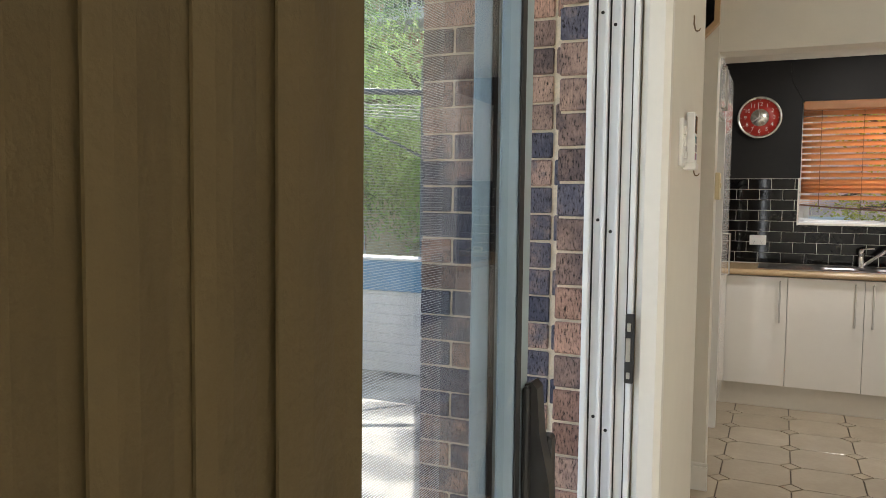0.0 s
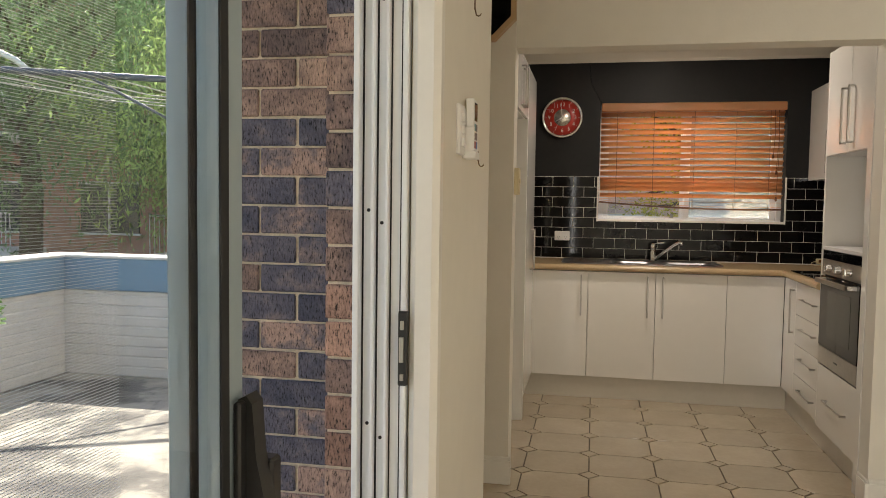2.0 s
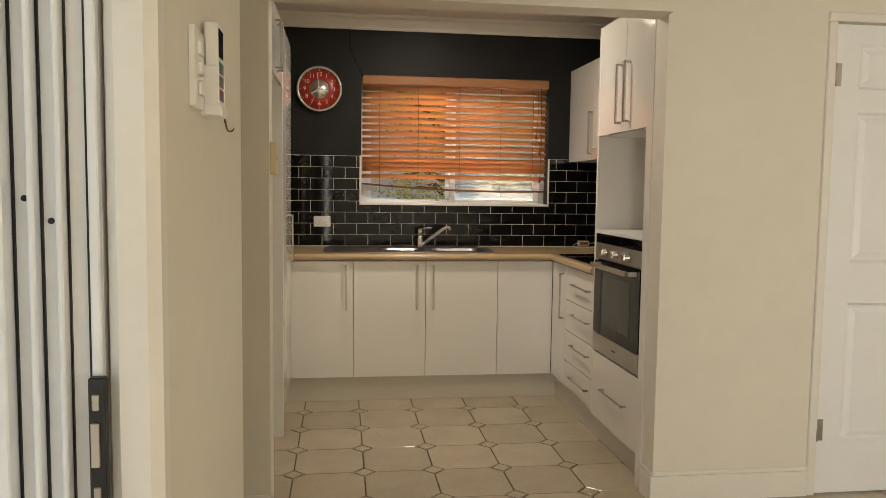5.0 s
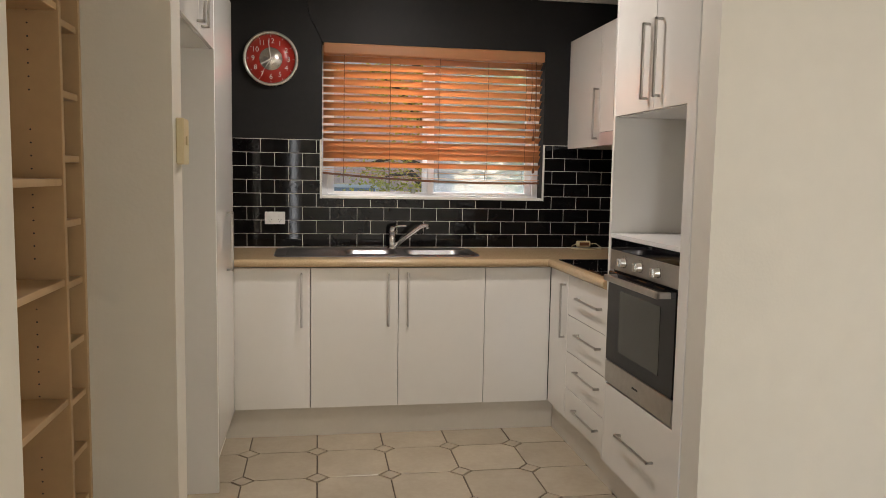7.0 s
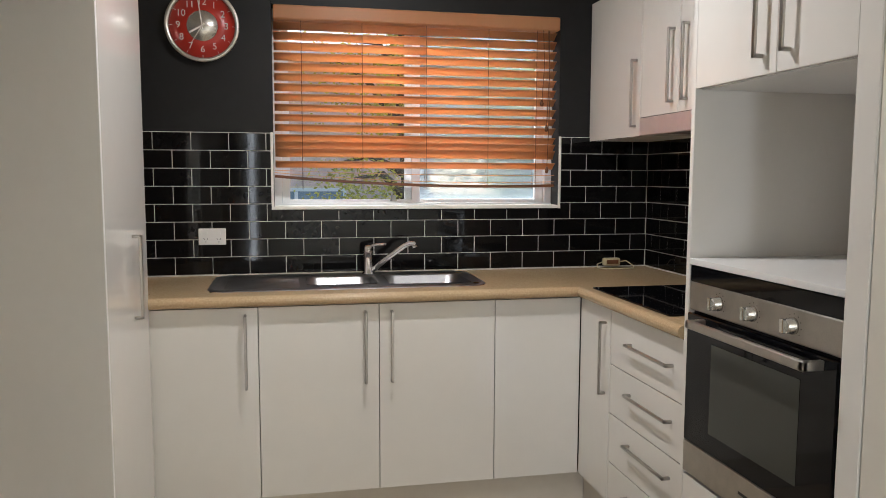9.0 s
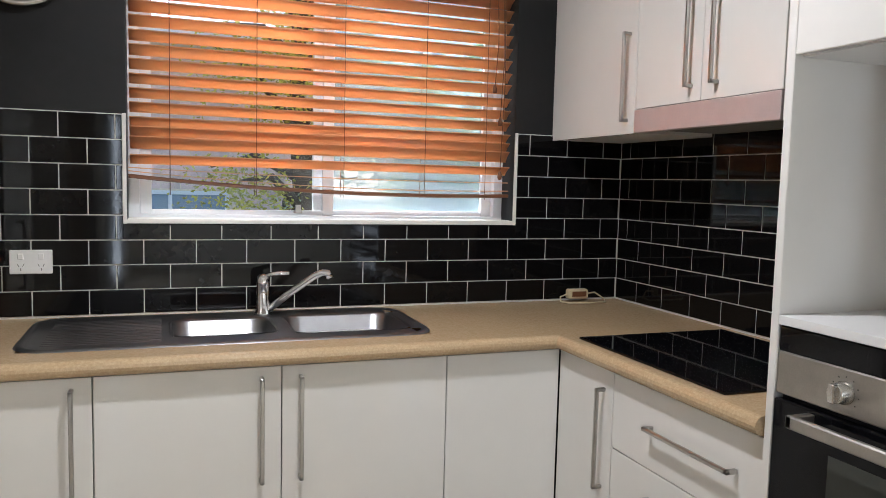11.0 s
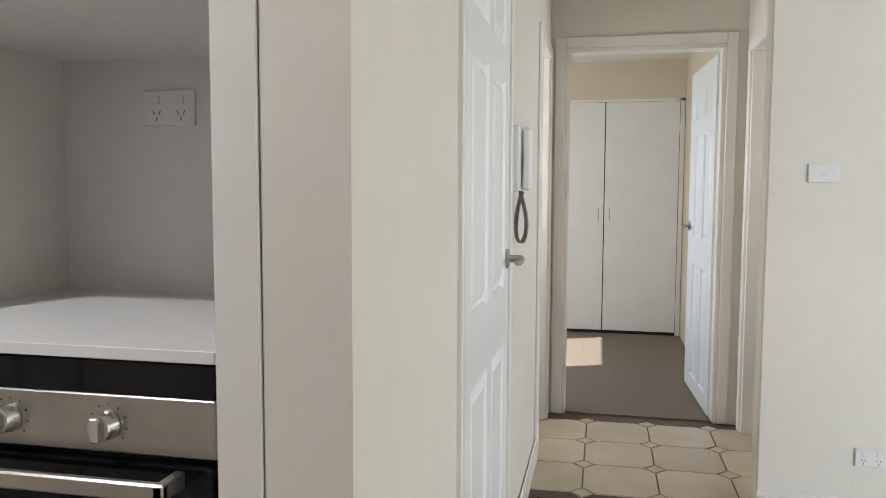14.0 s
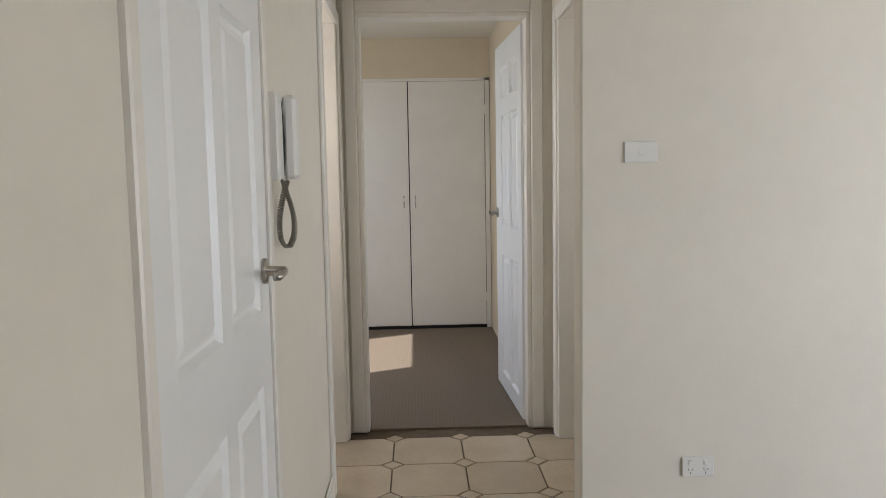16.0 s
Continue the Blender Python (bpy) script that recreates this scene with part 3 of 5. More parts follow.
# wall oven
OVEN_X = TALL_X + 0.006
oven = thing("oven", (1.6, 4.48, 0.475), "stainless steel and black glass wall oven", "oven")
part("body", boxes((OVEN_X + 0.012, 1.86, 4.165, 4.80, 0.478, 1.108), c=0.001), BLACKPLASTIC, oven)
part("top_strip", boxes((OVEN_X - 0.002, OVEN_X + 0.012, 4.162, 4.803, 1.061, 1.11), c=0.002), BLACKGLASS, oven, "black glass display strip")
part("control_panel", boxes((OVEN_X - 0.003, OVEN_X + 0.012, 4.162, 4.803, 0.977, 1.0605), c=0.002), STEEL, oven, "brushed steel control panel")
for ky in (4.645, 4.488, 4.327):
    bm = bmesh.new()
    lathe(bm, [(0.021, 0), (0.021, -0.006), (0.0185, -0.009), (0.018, -0.024), (0.016, -0.026)], (OVEN_X - 0.003, ky, 1.018), "x", 28)
    k = part("knob", bm, SILVER, oven, "satin metal control knob")
    part("grip", boxes((OVEN_X - 0.038, OVEN_X - 0.026, ky - 0.007, ky + 0.007, 1.001, 1.036), c=0.002), SILVER, k)
    bm = bmesh.new()
    for j in range(9):
        a = radians(-130 + j * 32)
        cy, cz = ky + 0.029 * math.sin(a), 1.018 + 0.029 * math.cos(a)
        cbox(bm, OVEN_X - 0.0036, OVEN_X - 0.0028, cy - 0.0012, cy + 0.0012, cz - 0.0012, cz + 0.0012, c=0)
    part("dial_marks", bm, BLACKPLASTIC, k, "dark printed dial marks")
door = part("door", boxes((OVEN_X - 0.010, OVEN_X + 0.010, 4.164, 4.801, 0.578, 0.968), c=0.003), BLACKGLASS, oven, "black glass oven door")
part("window", boxes((OVEN_X - 0.0112, OVEN_X - 0.0102, 4.284, 4.664, 0.637, 0.898), c=0.0005), OVENGLASS, door, "smoked glass viewing pane")
bm = bmesh.new()
cbox(bm, OVEN_X - 0.066, OVEN_X - 0.052, 4.205, 4.715, 0.938, 0.963, c=0.003)
cbox(bm, OVEN_X - 0.066, OVEN_X - 0.009, 4.205, 4.221, 0.939, 0.962, c=0.002)
cbox(bm, OVEN_X - 0.066, OVEN_X - 0.009, 4.699, 4.715, 0.939, 0.962, c=0.002)
part("handle", bm, STEEL, door, "brushed steel door handle")
lower = part("lower_panel", boxes((OVEN_X - 0.010, OVEN_X + 0.010, 4.164, 4.801, 0.48, 0.576), c=0.002), STEEL, oven, "brushed steel lower trim")
part("badge", boxes((OVEN_X - 0.0108, OVEN_X - 0.0098, 4.455, 4.51, 0.524, 0.532), c=0), BLACKPLASTIC, lower, "small dark maker's mark")

# cooktop
hob = thing("cooktop", (1.635, 5.285, BENCH_Z), "black glass cooktop set in the bench", "cooktop")
part("glass", boxes((HX0 - 0.012, HX1 + 0.01, HY0 - 0.012, HY1 + 0.01, BENCH_Z + 0.0005, BENCH_Z + 0.007), c=0.002), BLACKGLASS, hob)
part("body", boxes((HX0 + 0.01, HX1 - 0.01, HY0 + 0.01, HY1 - 0.01, 0.875, BENCH_Z + 0.0005), c=0), BLACKPLASTIC, hob)

# wall cabinets beside the window and over the cooktop
UX = 1.632


def wall_cabinet(y0, y1, z0, doors, label):
    ob = thing("wall_cabinet", (1.78, (y0 + y1) / 2, z0), label, "cabinet", "wall cabinets over the cooktop")
    part("body", boxes((UX + 0.019, KIT_X - 0.002, y0 + 0.001, y1 - 0.001, z0 + 0.002, 2.2), c=0.001), CARCASS, ob)
    for a, b, hy in doors:
        d = part("door", boxes((UX, UX + 0.018, a + 0.0015, b - 0.0015, z0, 2.2), c=0.0015), GLOSS, ob)
        bar_handle(d, (UX, hy, z0 + 0.044), (UX, hy, z0 + 0.318), (-0.032, 0, 0))
    return ob


wall_cabinet(5.746, KIT_Y - 0.002, 1.542, ((5.746, KIT_Y - 0.002, 5.782),), "white gloss wall cabinet beside the kitchen window")
wall_cabinet(5.127, 5.744, 1.618, ((5.127, 5.431, 5.362), (5.431, 5.744, 5.47)), "white gloss two-door wall cabinet above the range hood")
wall_cabinet(4.828, 5.125, 1.542, ((4.828, 5.125, 5.06),), "narrow white gloss wall cabinet against the oven tower")
hood = thing("range_hood", (1.78, 5.46, 1.54), "slide-out steel range hood under the wall cabinet", "range hood")
part("front", boxes((UX - 0.004, UX + 0.016, 5.129, 5.742, 1.543, 1.616), c=0.002), HOODPINK, hood, "pale brushed metal front, tinted pink for the blind's reflection")
part("casing", boxes((UX + 0.0165, KIT_X - 0.002, 5.132, 5.738, 1.556, 1.618), c=0.001), STRAINER, hood, "dark grey underside")
bm = bmesh.new()
for k in range(14):
    cbox(bm, UX + 0.05 + k * 0.018, UX + 0.06 + k * 0.018, 5.18, 5.70, 1.551, 1.556, c=0.001)
tagged(part("filter", bm, STRAINER, hood, "slotted grease filter"), kind="stuff")

# fridge space and pantry
pantry = thing("pantry_cabinet", (-0.6, 5.35, 0), "tall white gloss pantry cabinet with a bar handle", "cabinet")
part("side_panel", boxes((-0.92, PAN_X + 0.001, 5.0, 5.018, FZ, 2.2), c=0.001), CARCASS, pantry)
part("body", boxes((-0.92, PAN_X - 0.019, 5.018, 5.67, 0.12, 2.2), c=0.001), CARCASS, pantry)
d = part("door", boxes((PAN_X - 0.018, PAN_X, 5.02, 5.665, 0.122, 2.198), c=0.0015), GLOSS, pantry)
bar_handle(d, (PAN_X, 5.40, 0.898), (PAN_X, 5.40, 1.17), (0.032, 0, 0))
part("kickboard", boxes((-0.92, PAN_KX, 5.02, 5.714, FZ, 0.119), c=0), KICK, pantry, "grey kickboard")
over = thing("overhead_cabinet", (-0.6, 4.5, 1.87), "white gloss overhead cabinet above the empty fridge space", "cabinet")
part("body", boxes((-0.92, PAN_X - 0.019, 4.02, 4.998, 1.87, 2.2), c=0.001), CARCASS, over)
for y0, y1, hy in ((4.02, 4.608, 4.56), (4.611, 4.998, 4.67)):
    d = part("door", boxes((PAN_X - 0.018, PAN_X, y0, y1, 1.868, 2.198), c=0.0015), GLOSS, over)
    bar_handle(d, (PAN_X, hy, 1.90), (PAN_X, hy, 2.12), (0.032, 0, 0))

# ---- sink and tap ----
sink = thing("sink", (0.4, 6.0, BENCH_Z), "stainless steel sink with two bowls and a ribbed drainer", "sink")
bm = bmesh.new()
ZR = BENCH_Z + 0.006


def round_rect(x0, x1, y0, y1, r, n=6):
    pts = []
    for cx, cy, a0 in ((x1 - r, y1 - r, 0), (x0 + r, y1 - r, 90), (x0 + r, y0 + r, 180), (x1 - r, y0 + r, 270)):
        for k in range(n + 1):
            a = radians(a0 + 90 * k / n)
            pts.append((cx + r * math.cos(a), cy + r * math.sin(a)))
    return pts


def loops(bm, levels, close_bottom=True):
    """A shell through stacked outlines of equal count: [(outline, z)]."""
    rings = [[bm.verts.new((x, y, z)) for x, y in o] for o, z in levels]
    for a, b in zip(rings, rings[1:]):
        n = len(a)
        for k in range(n):
            bm.faces.new((a[k], a[(k + 1) % n], b[(k + 1) % n], b[k])).smooth = True
    if close_bottom:
        bm.faces.new(rings[-1])
    return rings


B1 = (0.245, 0.535, 5.88, 6.13)
B2 = (0.585, 0.935, 5.85, 6.14)
outer = round_rect(SX0 - 0.015, SX1 + 0.015, SY0 - 0.015, SY1 + 0.015, 0.09)
inner = round_rect(SX0 + 0.01, SX1 - 0.01, SY0 + 0.01, SY1 - 0.01, 0.075)
loops(bm, [(outer, BENCH_Z + 0.0005), (round_rect(SX0 - 0.008, SX1 + 0.008, SY0 - 0.008, SY1 + 0.008, 0.085), ZR + 0.002), (inner, ZR - 0.002)], False)
# deck between the bowls, as strips round them
zd = ZR - 0.002
xs = (SX0 + 0.01, B1[0], B1[1], B2[0], B2[1], SX1 - 0.01)
for a, b, y0, y1 in ((xs[0], xs[1], inner and 5.785, 6.21), (xs[1], xs[2], 5.785, B1[2]), (xs[1], xs[2], B1[3], 6.21), (xs[2], xs[3], 5.785, 6.21), (xs[3], xs[4], 5.785, B2[2]), (xs[3], xs[4], B2[3], 6.21), (xs[4], xs[5], 5.85, 6.14)):
    v = [bm.verts.new(p) for p in ((a, y0, zd), (b, y0, zd), (b, y1, zd), (a, y1, zd))]
    bm.faces.new(v)
part("deck", bm, SINKSTEEL, sink)
for x0, x1, y0, y1 in (B1, B2):
    bm = bmesh.new()
    loops(bm, [(round_rect(x0 - 0.01, x1 + 0.01, y0 - 0.01, y1 + 0.01, 0.06), ZR), (round_rect(x0 + 0.004, x1 - 0.004, y0 + 0.004, y1 - 0.004, 0.055), ZR - 0.008), (round_rect(x0 + 0.012, x1 - 0.012, y0 + 0.012, y1 - 0.012, 0.05), 0.80), (round_rect(x0 + 0.05, x1 - 0.05, y0 + 0.05, y1 - 0.05, 0.03), 0.775)])
    b = part("bowl", bm, SINKSTEEL, sink)
    bm = bmesh.new()
    lathe(bm, [(0.035, 0), (0.03, 0.004), (0.012, 0.001)], ((x0 + x1) / 2, (y0 + y1) / 2, 0.7755), "z", 20)
    part("drain", bm, CHROME, b, "chrome basket drain")
bm = bmesh.new()
for k in range(15):
    y = 5.83 + k * 0.024
    quad_prism(bm, [(y - 0.007, ZR - 0.0025), (y - 0.003, ZR - 0.0004), (y + 0.003, ZR - 0.0004), (y + 0.007, ZR - 0.0025)], "x", SX0 + 0.05, 0.215)
part("drainer_ribs", bm, SINKSTEEL, sink, "pressed drainer ribs")
tap = thing("tap", (0.53, 6.19, BENCH_Z), "chrome mixer tap with a raised angled spout", "tap")
bm = bmesh.new()
lathe(bm, [(0.03, 0.0), (0.03, 0.006), (0.023, 0.012), (0.0215, 0.095), (0.023, 0.10), (0.022, 0.122), (0.012, 0.134), (0.0, 0.136)], (0.53, 6.19, ZR - 0.002), "z", 24)
part("body", bm, CHROME, tap)
bm = bmesh.new()
tube(bm, [(0.545, 6.185, 0.94), (0.61, 6.155, 0.998), (0.685, 6.115, 1.058), (0.708, 6.105, 1.069), (0.725, 6.095, 1.069), (0.731, 6.092, 1.052)], [0.013, 0.013, 0.0125, 0.012, 0.012, 0.012], 14)
part("spout", bm, CHROME, tap)
bm = bmesh.new()
tube(bm, [(0.53, 6.19, 1.052), (0.57, 6.172, 1.061), (0.61, 6.152, 1.064)], [0.009, 0.007, 0.006], 10)
part("lever", bm, CHROME, tap)

# ---- kitchen window and blind ----
win = thing("window_1", ((WX0 + WX1) / 2, KIT_Y + 0.12, WZ0), "white aluminium sliding kitchen window behind a timber blind", "window", kind="structure")
FY0, FY1 = KIT_Y + 0.10, KIT_Y + 0.16
bm = boxes((WX0, WX1, FY0, FY1, WZ0, WZ0 + 0.014), (WX0, WX1, FY0, FY1, WZ1 - 0.04, WZ1), (WX0, WX0 + 0.035, FY0 + 0.002, FY1 - 0.002, WZ0 + 0.014, WZ1 - 0.04), (WX1 - 0.035, WX1, FY0 + 0.002, FY1 - 0.002, WZ0 + 0.014, WZ1 - 0.04), c=0.001)
part("window_frame", bm, ALU, win)
for x0, x1, y in ((WX0 + 0.036, 0.805, FY0 + 0.006), (0.735, WX1 - 0.036, FY0 + 0.032)):
    za, zb = WZ0 + 0.015, WZ1 - 0.041
    s = part("sash", boxes((x0, x0 + 0.036, y, y + 0.022, za, zb), (x1 - 0.04, x1, y, y + 0.022, za, zb), (x0 + 0.036, x1 - 0.04, y + 0.001, y + 0.021, za, za + 0.016), (x0 + 0.036, x1 - 0.04, y + 0.001, y + 0.021, zb - 0.03, zb), c=0.001), ALU, win)
    p = part("pane", boxes((x0 + 0.034, x1 - 0.038, y + 0.009, y + 0.013, za + 0.014, zb - 0.028), c=0), GLASS, s)
    p.visible_shadow = False
SCREEN = mat("fine_insect_mesh", (0.60, 0.70, 0.78), 0.7, vary=0.03, scale=30)
SCREEN.node_tree.nodes["Principled BSDF"].inputs["Alpha"].default_value = 0.36
sc = part("insect_screen", boxes((0.80, WX1 - 0.05, FY0 + 0.057, FY0 + 0.058, WZ0 + 0.03, WZ1 - 0.06), c=0), SCREEN, win, "grey insect screen outside the sliding pane")
sc.visible_shadow = False
part("latch", boxes((0.665, 0.685, FY0 - 0.012, FY0 + 0.004, WZ0 + 0.022, WZ0 + 0.052), (0.66, 0.69, FY0 - 0.008, FY0 + 0.004, WZ0 + 0.022, WZ0 + 0.032)), STEEL, win, "small steel window latch")
part("edge_trim", boxes((WX0 - 0.012, WX1 + 0.010, KIT_Y - 0.010, KIT_Y - 0.001, WZ0 - 0.011, WZ0 + 0.001), (WX1 - 0.001, WX1 + 0.010, KIT_Y - 0.010, KIT_Y - 0.001, WZ0 + 0.001, 1.565), (WX0 - 0.012, WX0 - 0.001, KIT_Y - 0.010, KIT_Y - 0.001, WZ0 + 0.001, 1.565), c=0.001), TRIM, win, "cream tile edge trim")
part("sill", boxes((WX0, WX1, KIT_Y - 0.001, FY0, WZ0 - 0.002, WZ0 + 0.004), c=0.001), TRIM, win, "cream painted sill")

blind = thing("venetian_blind", ((WX0 + WX1) / 2, KIT_Y + 0.03, 2.13), "honey timber venetian blind with a sagging bottom rail", "blind")
BX0, BX1, BY = WX0 + 0.008, WX1 - 0.012, KIT_Y + 0.035
part("headrail", boxes((BX0, BX1 + 0.004, KIT_Y - 0.02, KIT_Y + 0.05, 2.065, 2.128), c=0.006), SLAT, blind, "honey timber valance")


def slat_mesh(tilt, thick=0.003):
    bm = bmesh.new()
    n = 6
    w = 0.05
    top, bot = [], []
    for k in range(n + 1):
        u = -w / 2 + w * k / n
        h = 0.003 * (1 - (2 * u / w) ** 2)
        y, z = u * math.cos(tilt) - h * math.sin(tilt), u * math.sin(tilt) + h * math.cos(tilt)
        top.append([bm.verts.new((x, y, z + thick / 2)) for x in (BX0, BX1)])
        bot.append([bm.verts.new((x, y, z - thick / 2)) for x in (BX0, BX1)])
    for k in range(n):
        bm.faces.new((top[k][0], top[k][1], top[k + 1][1], top[k + 1][0])).smooth = True
        bm.faces.new((bot[k][0], bot[k + 1][0], bot[k + 1][1], bot[k][1])).smooth = True
    bm.faces.new((top[0][0], bot[0][0], bot[0][1], top[0][1]))
    bm.faces.new((top[n][0], top[n][1], bot[n][1], bot[n][0]))
    for j in (0, 1):
        bm.faces.new([t[j] for t in top] + [b[j] for b in bot][::-1])
    return mesh_of("slat", bm, SLAT)


SLAT_ME = slat_mesh(radians(-34))
SLAT_TOP, SLAT_N, SLAT_PITCH = 2.045, 12, 0.0455
for k in range(SLAT_N):
    s = part("slat", SLAT_ME, None, blind)
    s.matrix_basis = pose(0, BY, SLAT_TOP - k * SLAT_PITCH) @ pose(0, 0, 0, random.uniform(-2, 2), random.uniform(-0.12, 0.12), 0)
for z, tilt in ((1.512, -6), (1.478, -14), (1.424, 0)):
    s = part("slat", SLAT_ME, None, blind)
    s.matrix_basis = pose(0, BY, z) @ pose(0, 0, 0, tilt, 0.15, 0)


def sag_rail(name, z_l, z_m, z_r, w, h, material, label):
    bm = bmesh.new()
    rings = []
    n = 24
    for k in range(n + 1):
        u = k / n
        z = (1 - u) * (1 - 2 * u) * z_l + 4 * u * (1 - u) * z_m + u * (2 * u - 1) * z_r
        x = BX0 - 0.004 + (BX1 - BX0) * u
        rings.append([bm.verts.new((x, BY + a * w / 2, z + b * h / 2)) for a, b in ((-1, -0.6), (-0.8, -1), (0.8, -1), (1, -0.6), (1, 0.6), (0.8, 1), (-0.8, 1), (-1, 0.6))])
    for a, b in zip(rings, rings[1:]):
        for j in range(8):
            bm.faces.new((a[j], a[(j + 1) % 8], b[(j + 1) % 8], b[j]))
    bm.faces.new(rings[0])
    bm.faces.new(rings[-1][::-1])
    return part(name, bm, material, blind, label)


RAIL = mat("brown_timber_rail", (0.17, 0.065, 0.025), 0.4, vary=0.08, scale=6)
sag_rail("bottom_rail", 1.369, 1.328, 1.326, 0.05, 0.013, RAIL, "brown timber bottom rail")
sag_rail("slat", 1.385, 1.346, 1.345, 0.046, 0.003, SLAT, "loose sagging slat")
sag_rail("slat", 1.396, 1.378, 1.376, 0.046, 0.003, SLAT, "loose sagging slat")
for x in (0.245, 0.52, 0.82, 1.12, 1.36):
    bm = bmesh.new()
    tube(bm, [(x, BY - 0.027, 2.07), (x, BY - 0.027, 1.31)], 0.0012, 5)
    tube(bm, [(x, BY + 0.027, 2.07), (x, BY + 0.027, 1.31)], 0.0012, 5)
    part("ladder_cord", bm, RAIL, blind, "brown ladder cord")
for dx, dz in ((0.0, 1.72), (0.025, 1.60), (0.03, 1.40)):
    x = 1.385 + dx
    bm = bmesh.new()
    tube(bm, [(x, KIT_Y - 0.012, 2.07), (x + 0.006, KIT_Y - 0.014, (2.07 + dz) / 2), (x - 0.004, KIT_Y - 0.012, dz)], 0.0014, 6)
    cd = part("pull_cord", bm, RAIL, blind, "brown pull cord")
    bm = bmesh.new()
    lathe(bm, [(0.0, 0.02), (0.004, 0.018), (0.009, 0.0), (0.007, -0.012), (0.0, -0.014)], (x - 0.004, KIT_Y - 0.012, dz), "z", 12)
    part("toggle", bm, RAIL, cd, "turned wooden toggle")

# ---- sliding door of the living room ----
sd = thing("sliding_door", (-0.36, 0.64, 0), "half-open aluminium sliding glass door to the courtyard", "door", kind="structure")
bm = bmesh.new()
# far jamb with its guide ribs
cbox(bm, -0.425, -0.31, 1.812, 1.832, 0.0, 2.1, c=0.002)
for x0, x1, p in ((-0.425, -0.412, 0.030), (-0.388, -0.380, 0.022), (-0.356, -0.349, 0.022), (-0.322, -0.310, 0.012)):
    cbox(bm, x0, x1, 1.812 - p, 1.814, 0.0, 2.1, c=0.002)
cbox(bm, -0.43, -0.305, DOOR_Y0, 1.832, 2.1, 2.14, c=0.002)
cbox(bm, -0.43, -0.305, DOOR_Y0, 1.832, FZ - 0.01, 0.02, c=0.002)
cbox(bm, -0.43, -0.305, DOOR_Y0, DOOR_Y0 + 0.03, 0.02, 2.1, c=0.002)
part("door_frame", bm, ALU, sd)
bm = bmesh.new()
for x, z in ((-0.398, 1.32), (-0.368, 1.293), (-0.398, 0.85), (-0.368, 0.82), (-0.398, 1.80), (-0.368, 1.77)):
    lathe(bm, [(0.004, 0.0), (0.004, -0.0025), (0.002, -0.003)], (x, 1.813, z), "y", 10)
part("screw", bm, BLACKPLASTIC, sd, "dark screw heads")
# these dark strips put the grooves' shade into colour
part("seal", boxes((-0.3795, -0.3765, 1.8085, 1.8125, 0.02, 2.1), (-0.4115, -0.4085, 1.8085, 1.8125, 0.02, 2.1), (-0.3485, -0.3462, 1.8085, 1.8125, 0.02, 2.1), (-0.3250, -0.3225, 1.8035, 1.8125, 0.02, 2.1), c=0), RUBBER, sd, "dark strips standing in for shade in the jamb grooves")
st = part("strike_plate", boxes((-0.323, -0.303, 1.786, 1.800, 0.944, 1.105), c=0.002), BLACKPLASTIC, sd, "black lock strike plate")
part("keeper", boxes((-0.320, -0.310, 1.782, 1.787, 0.995, 1.05), (-0.318, -0.31, 1.783, 1.787, 1.065, 1.085), (-0.318, -0.31, 1.783, 1.787, 0.955, 0.97), c=0.001), SATIN, st)


def sash(name, x, y0, y1, w):
    s = part(name, boxes((x - 0.016, x + 0.016, y1 - w, y1, 0.03, 2.09), (x - 0.016, x + 0.016, y0, y0 + 0.055, 0.03, 2.09), (x - 0.014, x + 0.014, y0 + 0.055, y1 - w, 0.03, 0.10), (x - 0.014, x + 0.014, y0 + 0.055, y1 - w, 2.03, 2.09)), ALUGREY, sd)
    p = part("pane", boxes((x - 0.003, x + 0.003, y0 + 0.05, y1 - w + 0.01, 0.09, 2.04), c=0), GLASS, s)
    p.visible_shadow = False
    part("seal", boxes((x + 0.0162, x + 0.019, y1 - w - 0.004, y1 - w + 0.016, 0.035, 2.085), c=0.001), RUBBER, s, "black rubber seal")
    return s


fixed = sash("fixed_panel", -0.395, -0.19, 1.072, 0.046)
sash("fixed_panel", -0.395, -1.3, -0.195, 0.06)
sash("fixed_panel", -0.395, DOOR_Y0 + 0.03, -1.305, 0.06)
slide = sash("sliding_panel", -0.345, -0.14, 1.066, 0.056)
bm = bmesh.new()
cbox(bm, -0.3275, -0.318, 1.035, 1.064, 0.93, 1.10, c=0.003)
quad_prism(bm, [(-0.328, 0.93), (-0.288, 0.93), (-0.290, 0.96), (-0.305, 1.03), (-0.310, 1.095), (-0.318, 1.105), (-0.328, 1.10)], "y", 1.050, 1.080)
cbox(bm, -0.335, -0.296, 1.078, 1.106, 0.945, 1.02, c=0.004)
part("handle", bm, BLACKPLASTIC, slide, "black plastic pull handle with a latch")
# horizontal wires of the fly screen outside the fixed panel
bm = bmesh.new()
for k in range(600):
    z = 0.08 + k * 0.0032
    cbox(bm, -0.4225, -0.4217, -0.17, 0.95, z, z + 0.0003, c=0)
tagged(part("fly_screen", bm, ALU, sd, "pale fly screen wires"), kind="stuff")
# timber-look edge of the plaster opening
structure("reveal_trim", boxes((-0.304, LIV_X0 + 0.004, 1.80, 1.86, FZ, 2.1), c=0.014), TRIM, "cream rounded edge of the door opening", "trim")

